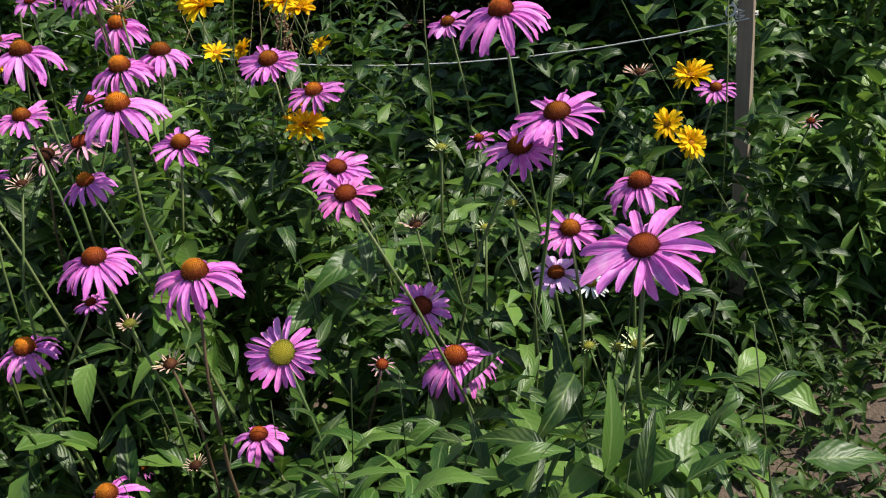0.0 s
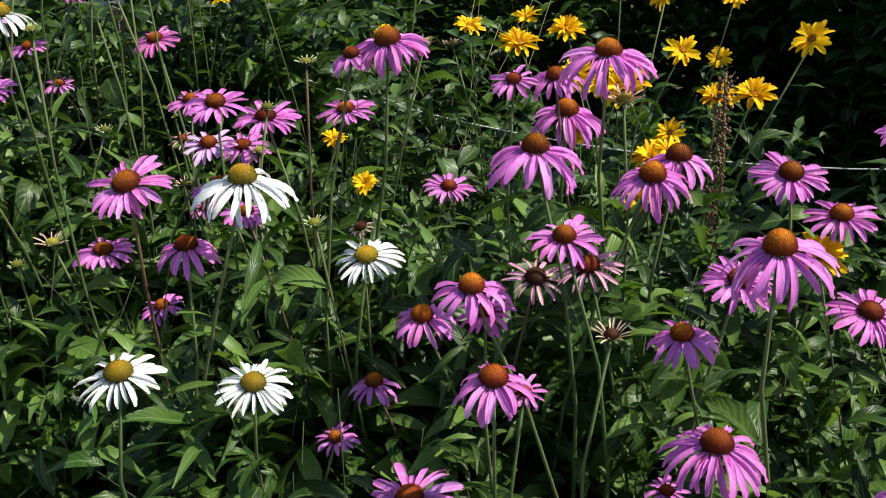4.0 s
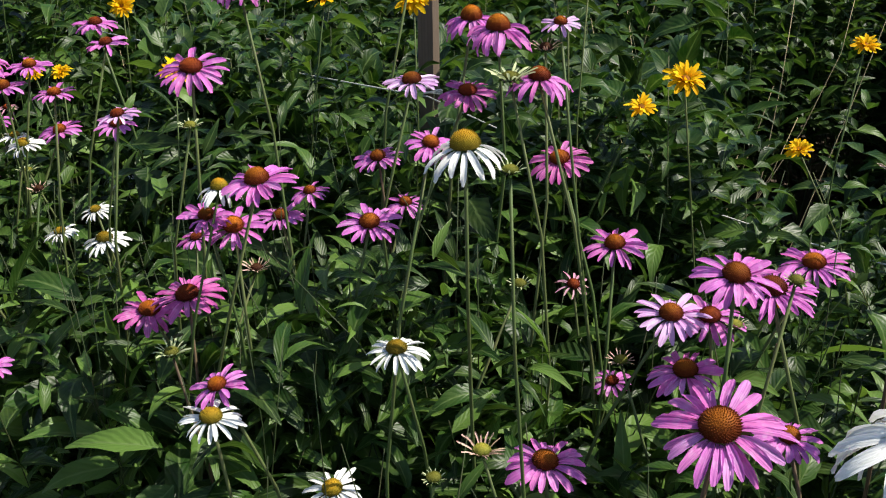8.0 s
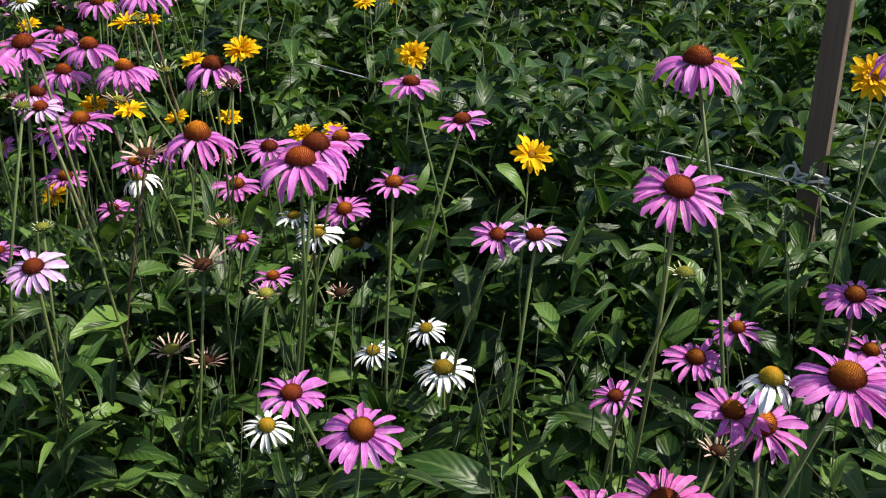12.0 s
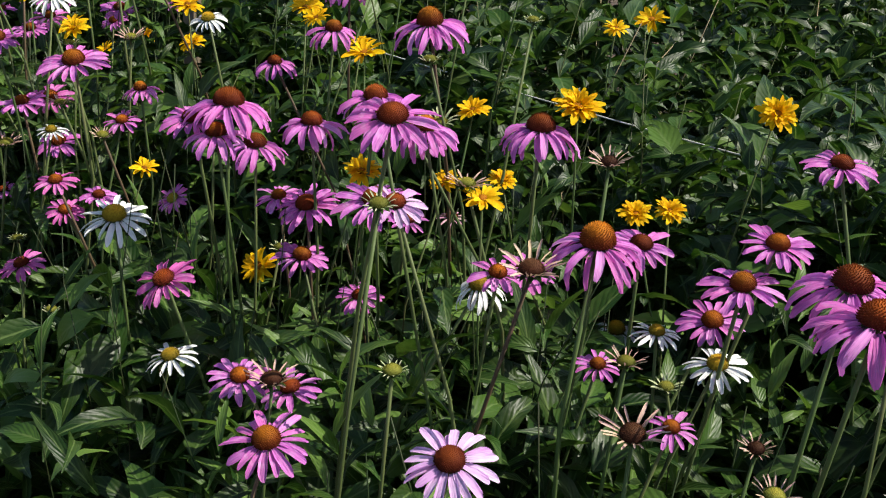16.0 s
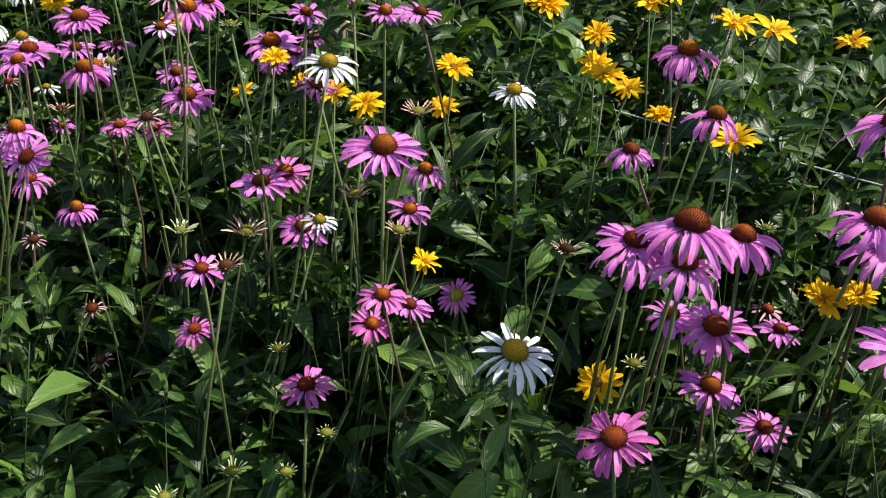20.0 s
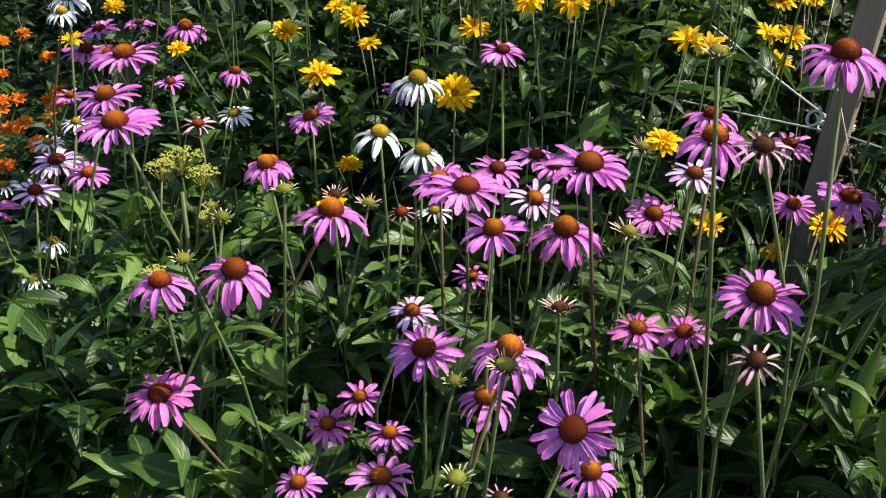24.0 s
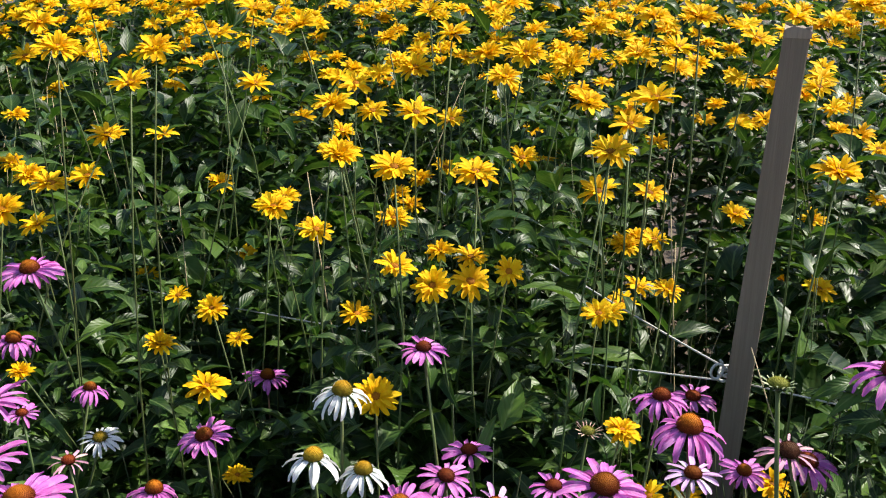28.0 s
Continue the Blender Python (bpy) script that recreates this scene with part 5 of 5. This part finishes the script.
# a leafy tuft grown up before the third stake
for k in range(170):
    p = Vector((rnd.gauss(-3.262, 0.026), rnd.gauss(3.66, 0.035), rnd.uniform(0.92, 1.25)))
    if all((p - Vector(h[:3])).length > 0.07 for h in HEADS):
        bed[2].leaf(p, rnd.uniform(0, 6.28), rnd.uniform(-0.6, 0.5), rnd.uniform(-0.7, 0.7), rnd.uniform(0.05, 0.085), rnd.uniform(0.9, 1.3), True)
for k in range(7):
    top = Vector((rnd.gauss(-3.262, 0.025), rnd.gauss(3.66, 0.03), rnd.uniform(1.1, 1.24)))
    bed[2].stalk(stalk_points(top, Vector((top.x + rnd.gauss(0, 0.03), top.y + rnd.gauss(0, 0.03), -0.02)), Vector((rnd.gauss(0, 0.03), rnd.gauss(0, 0.03), 0)), 6), 0.0016, 0.0008)
for hx, hy, hz, yellow, fx, fy in HEADS:
    if not yellow:
        for k in (0, 1, 2) if hx < -2.9 else (0, 2):
            shoot(bed[k], hx + rnd.gauss(0, 0.08), hy + rnd.gauss(0.02, 0.07), hz - rnd.uniform(0.10, 0.40), rnd.randint(9, 13), rnd.uniform(0.07, 0.13), 0.1, 0.0016, rnd.uniform(0.7, 1.1), False, 0.10, Vector((fx, fy, 0)).lerp(Vector((hx, hy, hz)), rnd.uniform(0.3, 0.5)))
for k, pts in enumerate(STEMS):
    a = rnd.uniform(0, 6.28)
    for j in range(13):
        t = 0.22 + 0.60 * (j + rnd.random() * 0.7) / 13
        i = min(len(pts) - 2, int(t * (len(pts) - 1)))
        p = pts[i].lerp(pts[i + 1], t * (len(pts) - 1) - i)
        bed[k % 3].leaf(p, a, rnd.uniform(-0.6, 0.35), rnd.uniform(-0.6, 0.6), rnd.uniform(0.09, 0.135) * (1.35 - 0.75 * t), rnd.uniform(0.9, 1.3))
        a += 2.4 + rnd.uniform(-0.4, 0.4)
    # the full-grown stems carry larger leaves
    if k % 4 == 0:
        for j in range(6):
            t = 0.42 + 0.40 * (j + rnd.random() * 0.6) / 6
            i = min(len(pts) - 2, int(t * (len(pts) - 1)))
            bed[k % 3].leaf(pts[i].lerp(pts[i + 1], t * (len(pts) - 1) - i), a, rnd.uniform(-0.5, 0.25), rnd.uniform(-0.5, 0.5), rnd.uniform(0.11, 0.155) * (1.25 - 0.45 * t), rnd.uniform(1.0, 1.35))
            a += 2.4 + rnd.uniform(-0.4, 0.4)
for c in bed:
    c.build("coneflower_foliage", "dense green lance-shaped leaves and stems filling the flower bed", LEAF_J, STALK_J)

# the broad lower leaves that shade the stems
under = Clump(LARGE)
for k in range(900):
    s, q = rnd.uniform(0.0, 1.95), rnd.random()
    p = bed_point(s, q)
    if s < 0.85 and (p - EDGE_A).dot(OUT) > 1.35 or p.x > -0.3 and k % 2:
        continue
    shoot(under, p.x, p.y, rnd.uniform(0.38, 0.82), rnd.randint(8, 11), rnd.uniform(0.12, 0.20), 0.3, 0.0026, rnd.uniform(0.75, 1.15), False, 0.10)
for k in range(720):
    p = row_at(rnd.uniform(0.05, 0.85)) + OUT * rnd.uniform(0.1, 3.6)
    shoot(under, p.x, p.y, rnd.uniform(0.18, 0.36), rnd.randint(7, 10), rnd.uniform(0.15, 0.22), 0.25, 0.0024, rnd.uniform(1.0, 1.7), False, 0.10)
under.build("coneflower_leaves", "large dark-green lower leaves of the coneflowers", LEAF_J, STALK_J)

tall = [Clump(BROAD) for _ in range(3)]
for k in range(4200):
    deep = k % 9 == 0
    s, d = rnd.uniform(-0.5, 4.0), 0.05 + 3.4 * rnd.random() ** 1.8
    if deep:
        s, d = rnd.uniform(1.3, 4.6), rnd.uniform(3.0, 8.5)
    p = row_at(s) + OUT * d
    if s < -0.03 and p.y < 3.1:
        continue
    if p.x < -4.62 and d < 0.95:
        continue
    rise = min(1.0, max(0.0, (s - 1.5) / 0.5)) * min(1.0, max(0.0, (4.2 - s) / 0.7))
    back = min(1.0, d / 0.35)
    high = 0.96 + 0.08 * min(s, 1.0) + (0.14 + 0.05 * rise) * min(d, 2.6) + 0.26 * noise.noise((p.x * 2.3, p.y * 2.3, 9.0)) + rnd.gauss(0, 0.07) + 0.30 * rise * back
    # an open hollow in the stand, beside the first stake
    if 0.02 < s < 1.02 and (s < 0.80 or d > 0.4) and d < 2.6 - 1.5 * max(0.0, s - 0.6):
        high = rnd.uniform(0.12, 0.34)
    # raised higher than the view shows, so this corner shades the hollow too
    if s <= 0.10 and d > 0.9:
        high = rnd.uniform(1.45, 1.85)
    shoot(tall[min(2, max(0, int(s)))], p.x, p.y, high, rnd.randint(4, 6) if deep else rnd.randint(9, 13), rnd.uniform(0.15, 0.24) if deep else rnd.uniform(0.09, 0.20), 0.5 if deep else 0.38, 0.0013, rnd.uniform(0.7, 1.15), True, 0.20)
for hx, hy, hz, yellow, fx, fy in HEADS:
    if yellow:
        for k in range(3):
            shoot(tall[k], hx + rnd.gauss(0, 0.10), hy + rnd.gauss(0.06, 0.08), hz - rnd.uniform(0.04, 0.22), rnd.randint(9, 13), rnd.uniform(0.055, 0.11), 0.1, 0.0013, rnd.uniform(0.7, 1.1), True, 0.12, Vector((fx, fy, 0)).lerp(Vector((hx, hy, hz)), rnd.uniform(0.4, 0.6)))
# a tall thicket added behind the first stake to cast shade into the hollow
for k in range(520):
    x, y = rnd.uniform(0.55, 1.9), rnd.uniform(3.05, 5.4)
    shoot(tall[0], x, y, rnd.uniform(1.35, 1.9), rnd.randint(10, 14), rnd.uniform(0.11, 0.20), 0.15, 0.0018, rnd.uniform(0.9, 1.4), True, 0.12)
# the back of the hollow
for k in range(820):
    p = row_at(rnd.uniform(-0.1, 1.7)) + OUT * rnd.uniform(2.3, 6.2)
    shoot(tall[0], p.x, p.y, rnd.uniform(0.6, 1.15), rnd.randint(9, 13), rnd.uniform(0.12, 0.20), 0.1, 0.0016, rnd.uniform(0.9, 1.4), True, 0.15)
# leaves that hang over the string
for k in range(330):
    s = rnd.uniform(0.74, 0.97) if k % 5 == 0 else rnd.uniform(1.13, 1.93)
    if noise.noise((s * 7.0, 0.0, 2.0)) < -0.12:
        continue
    p = row_at(s) + OUT * rnd.uniform(-0.12, -0.02)
    shoot(tall[1], p.x, p.y, rnd.uniform(1.10, 1.27), rnd.randint(7, 10), rnd.uniform(0.08, 0.14), 0.45, 0.0016, rnd.uniform(0.8, 1.3), True, 0.06)
# the stand past the first stake, rising to the back, coloured lighter for sun
lightened = Clump(BROAD)
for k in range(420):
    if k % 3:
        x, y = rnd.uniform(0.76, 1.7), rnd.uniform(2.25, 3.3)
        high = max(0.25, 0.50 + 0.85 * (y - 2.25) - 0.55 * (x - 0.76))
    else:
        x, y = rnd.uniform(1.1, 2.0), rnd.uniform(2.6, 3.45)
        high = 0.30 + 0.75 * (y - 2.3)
    shoot(lightened if k % 3 else tall[0], x, y, high + rnd.uniform(-0.08, 0.12), rnd.randint(9, 13), rnd.uniform(0.09, 0.16), 0.2, 0.0015, rnd.uniform(0.9, 1.4), True, 0.08)
lightened.build("fresh_foliage", "lighter green broad leaves past the first stake, coloured as if in full sun", LIGHT_J, HSTALK_J)
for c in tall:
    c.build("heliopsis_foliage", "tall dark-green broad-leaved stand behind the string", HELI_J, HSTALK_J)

# the deeper part of the yellow field
T, picks = [], []
SHAPES = [([v.co.copy() for v in me.vertices], [tuple(p.vertices) for p in me.polygons]) for me in YRAYS]
for k in range(2000):
    s, d = rnd.uniform(1.75, 4.3), 0.7 + 5.5 * rnd.random() ** 1.3
    p = row_at(s) + OUT * d
    z = 1.38 + 0.16 * min(d, 2.6) + rnd.gauss(0, 0.08)
    r = rnd.uniform(0.029, 0.038)
    T.append(np.array(Matrix.Translation((p.x, p.y, z)) @ head_pose("y") @ turn_z(rnd.uniform(0, 6)) @ Matrix.Diagonal((r, r, r, 1))))
    picks.append(rnd.randrange(6))
tagged(new("far_heliopsis_blooms", scatter("far_heliopsis_blooms", SHAPES, T, YELLOW_J, picks)), "many golden-yellow blooms deep in the flower field", "flower", kind="stuff")

# dark green stand behind the marigolds
side = Clump(BROAD)
for k in range(1100):
    p = Vector((rnd.uniform(-10.5, -5.0), rnd.uniform(5.2, 13.0), 0))
    edge = (p.y - 5.6) * 0.20 + max(0.0, -5.8 - p.x) * 0.12
    shoot(side, p.x, p.y, 0.25 + min(0.65, edge) + rnd.gauss(0, 0.06), rnd.randint(5, 8), rnd.uniform(0.10, 0.15), 0.1, 0.0028, 1.0, True, 0.06)
for k in range(900):
    p = Vector((rnd.uniform(-9.5, -5.0), rnd.uniform(4.6, 8.5), 0))
    if (p - STAKES[3]).dot(OUT) < -0.9:
        continue
    shoot(side, p.x, p.y, rnd.uniform(0.22, 0.42) + 0.05 * max(0.0, p.y - 6.0), rnd.randint(8, 11), rnd.uniform(0.10, 0.15), 0.1, 0.0022, rnd.uniform(0.9, 1.3), True, 0.08)
side.build("green_border", "dark green leafy border behind the orange flowers", HELI_J, STALK_J)

# low weeds on the soil beside the bed and under the marigolds
weeds = Clump(NARROW)
for k in range(1100):
    if k % 4:
        x, y = rnd.uniform(0.35, 1.5), rnd.uniform(0.7, 2.9)
        if x > 0.80 + 0.42 * (y - 1.7) and y < 2.3 and rnd.random() < 0.7:
            continue
    else:
        x, y = rnd.uniform(-6.4, -4.6), rnd.uniform(3.7, 6.5)
    shoot(weeds, x, y, rnd.uniform(0.05, 0.20) * (1.5 if k % 4 == 0 else 1.0), rnd.randint(6, 10), rnd.uniform(0.05, 0.10), 0.05, 0.0015, rnd.uniform(0.6, 1.2), False, 0.05)
weeds.build("low_weeds", "low green weeds growing on bare soil", WEED_J, STALK_J)


def clod_mesh(seed):
    bm = bmesh.new()
    bmesh.ops.create_icosphere(bm, subdivisions=2, radius=1)
    for v in bm.verts:
        v.co *= 1 + 0.45 * noise.noise(v.co * 1.3 + Vector((seed * 7.1, 0, 0)))
        v.co.z *= 0.65
    me = bpy.data.meshes.new("clod")
    bm.to_mesh(me)
    bm.free()
    return [v.co.copy() for v in me.vertices], [tuple(p.vertices) for p in me.polygons]


CLODS = [clod_mesh(k) for k in range(4)]
T, picks = [], []
for k in range(900):
    x, y = rnd.uniform(0.35, 1.7), rnd.uniform(0.6, 3.2)
    s = 0.004 + 0.018 * rnd.random() ** 3
    T.append(np.array(Matrix.Translation((x, y, 0.02 * noise.noise((x * 2.2, y * 2.2, 0.0)) + s * 0.2)) @ turn_z(rnd.uniform(0, 6)) @ Matrix.Diagonal((s, s, s, 1))))
    picks.append(rnd.randrange(4))
tagged(new("soil_clods", scatter("soil_clods", CLODS, T, CLOD, picks)), "loose dry lumps of brown soil", "soil", kind="stuff")


# the yellow-green umbels of a fennel among the coneflowers
def fennel(x, y, z):
    root = tagged(new("fennel"), "fennel with flat yellow-green flower umbels on branching stalks", "herb")
    root.location = (x, y, 0)
    pts = add_stalk(root, (0, 0, z - 0.05), 0.0035, STALK)
    for dx, dy, dz, r in ((0, 0, 0, 0.027), (0.034, -0.02, -0.012, 0.018), (-0.036, 0.03, -0.03, 0.019), (0.03, 0.02, -0.09, 0.014), (-0.03, -0.04, -0.15, 0.014)):
        c = Vector((dx, dy, z + dz))
        v, f = tube(stalk_points(c - Vector((0, 0, 0.02)), Vector((0, 0, z - 0.16 + dz)), Vector((dx, dy, 0)) * 0.3, 4), [0.0018] * 4, 4)
        part("branch", mesh_of("branch", v, f, STALK), root)
        vs, fs = [], []
        for k in range(22):
            a, q = k * 2.39996, math.sqrt((k + 0.5) / 22)
            e = c + Vector((r * q * math.cos(a), r * q * math.sin(a), 0.006 * (1 - q) + rnd.uniform(-0.003, 0.003)))
            tv, tf = tube([c - Vector((0, 0, 0.022)), e], [0.0006, 0.0006], 3, False)
            b0 = len(vs)
            vs += tv
            fs += [tuple(i + b0 for i in t) for t in tf]
            for m in range(6):
                o = e + Vector((rnd.gauss(0, 0.0024), rnd.gauss(0, 0.0024), rnd.uniform(0, 0.003)))
                b0 = len(vs)
                vs += [o + Vector(d) * 0.0015 for d in ((1, 0, 0), (-1, 0, 0), (0, 1, 0), (0, -1, 0), (0, 0, 1))]
                fs += [tuple(i + b0 for i in t) for t in ((0, 2, 4), (2, 1, 4), (1, 3, 4), (3, 0, 4))]
        tagged(part("umbel", mesh_of("umbel", vs, fs, FENNEL), root, None, "yellow-green umbel"), kind="stuff")
    return root


fennel(-4.155, 3.733, 1.092)


# pale dry stalks leaning through the stand
vs, fs = [], []
for k in range(110):
    s, d = rnd.uniform(0.85, 3.6), rnd.uniform(-0.05, 1.1)
    foot = row_at(s) + OUT * d
    a, ln = rnd.uniform(0, 6.28), rnd.uniform(0.2, 0.75)
    top = foot + Vector((math.cos(a) * ln, math.sin(a) * ln * 0.6 + 0.1, rnd.uniform(0.8, 1.25) + 0.25 * max(0.0, min(1.0, s - 1.5))))
    v, f = tube(stalk_points(top, foot, Vector((rnd.gauss(0, 0.05), rnd.gauss(0, 0.05), 0)), 6), [0.0016, 0.0015, 0.0014, 0.0013, 0.0011, 0.0008], 4)
    b = len(vs)
    vs += v
    fs += [tuple(i + b for i in q) for q in f]
tagged(new("dry_stalks", mesh_of("dry_stalks", vs, fs, STRAW)), "pale dry leaning stalks among the tall plants", "foliage", kind="stuff")


def seed_spike(x, y, low, high):
    """A dried brown spike of seeds, like a dock's."""
    root = tagged(new("dry_seed_spike"), "dried brown seed spike on a thin upright stalk", "plant")
    root.location = (x, y, 0)
    pts = add_stalk(root, (0.01, 0, high), 0.0028, SEED, 1.5, 0.02)
    for k in range(16):
        z = low + (high - low) * (k + 0.5) / 16
        p = pts[0].lerp(pts[-1], z / high)
        seeds, faces = [], []
        for j in range(26):
            o = p + Vector((rnd.gauss(0, 0.008), rnd.gauss(0, 0.008), rnd.gauss(0, 0.009)))
            r = rnd.uniform(0.0022, 0.0042)
            b = len(seeds)
            seeds += [o + Vector(q) * r for q in ((1, 0, 0), (-1, 0, 0), (0, 1, 0), (0, -1, 0), (0, 0, 1.2), (0, 0, -1.2))]
            faces += [tuple(i + b for i in q) for q in ((0, 2, 4), (2, 1, 4), (1, 3, 4), (3, 0, 4), (2, 0, 5), (1, 2, 5), (3, 1, 5), (0, 3, 5))]
        tagged(part("seed_tuft", mesh_of("seed_tuft", seeds, faces, SEED, False), root), kind="stuff")


seed_spike(-0.33, 2.02, 0.74, 1.10)
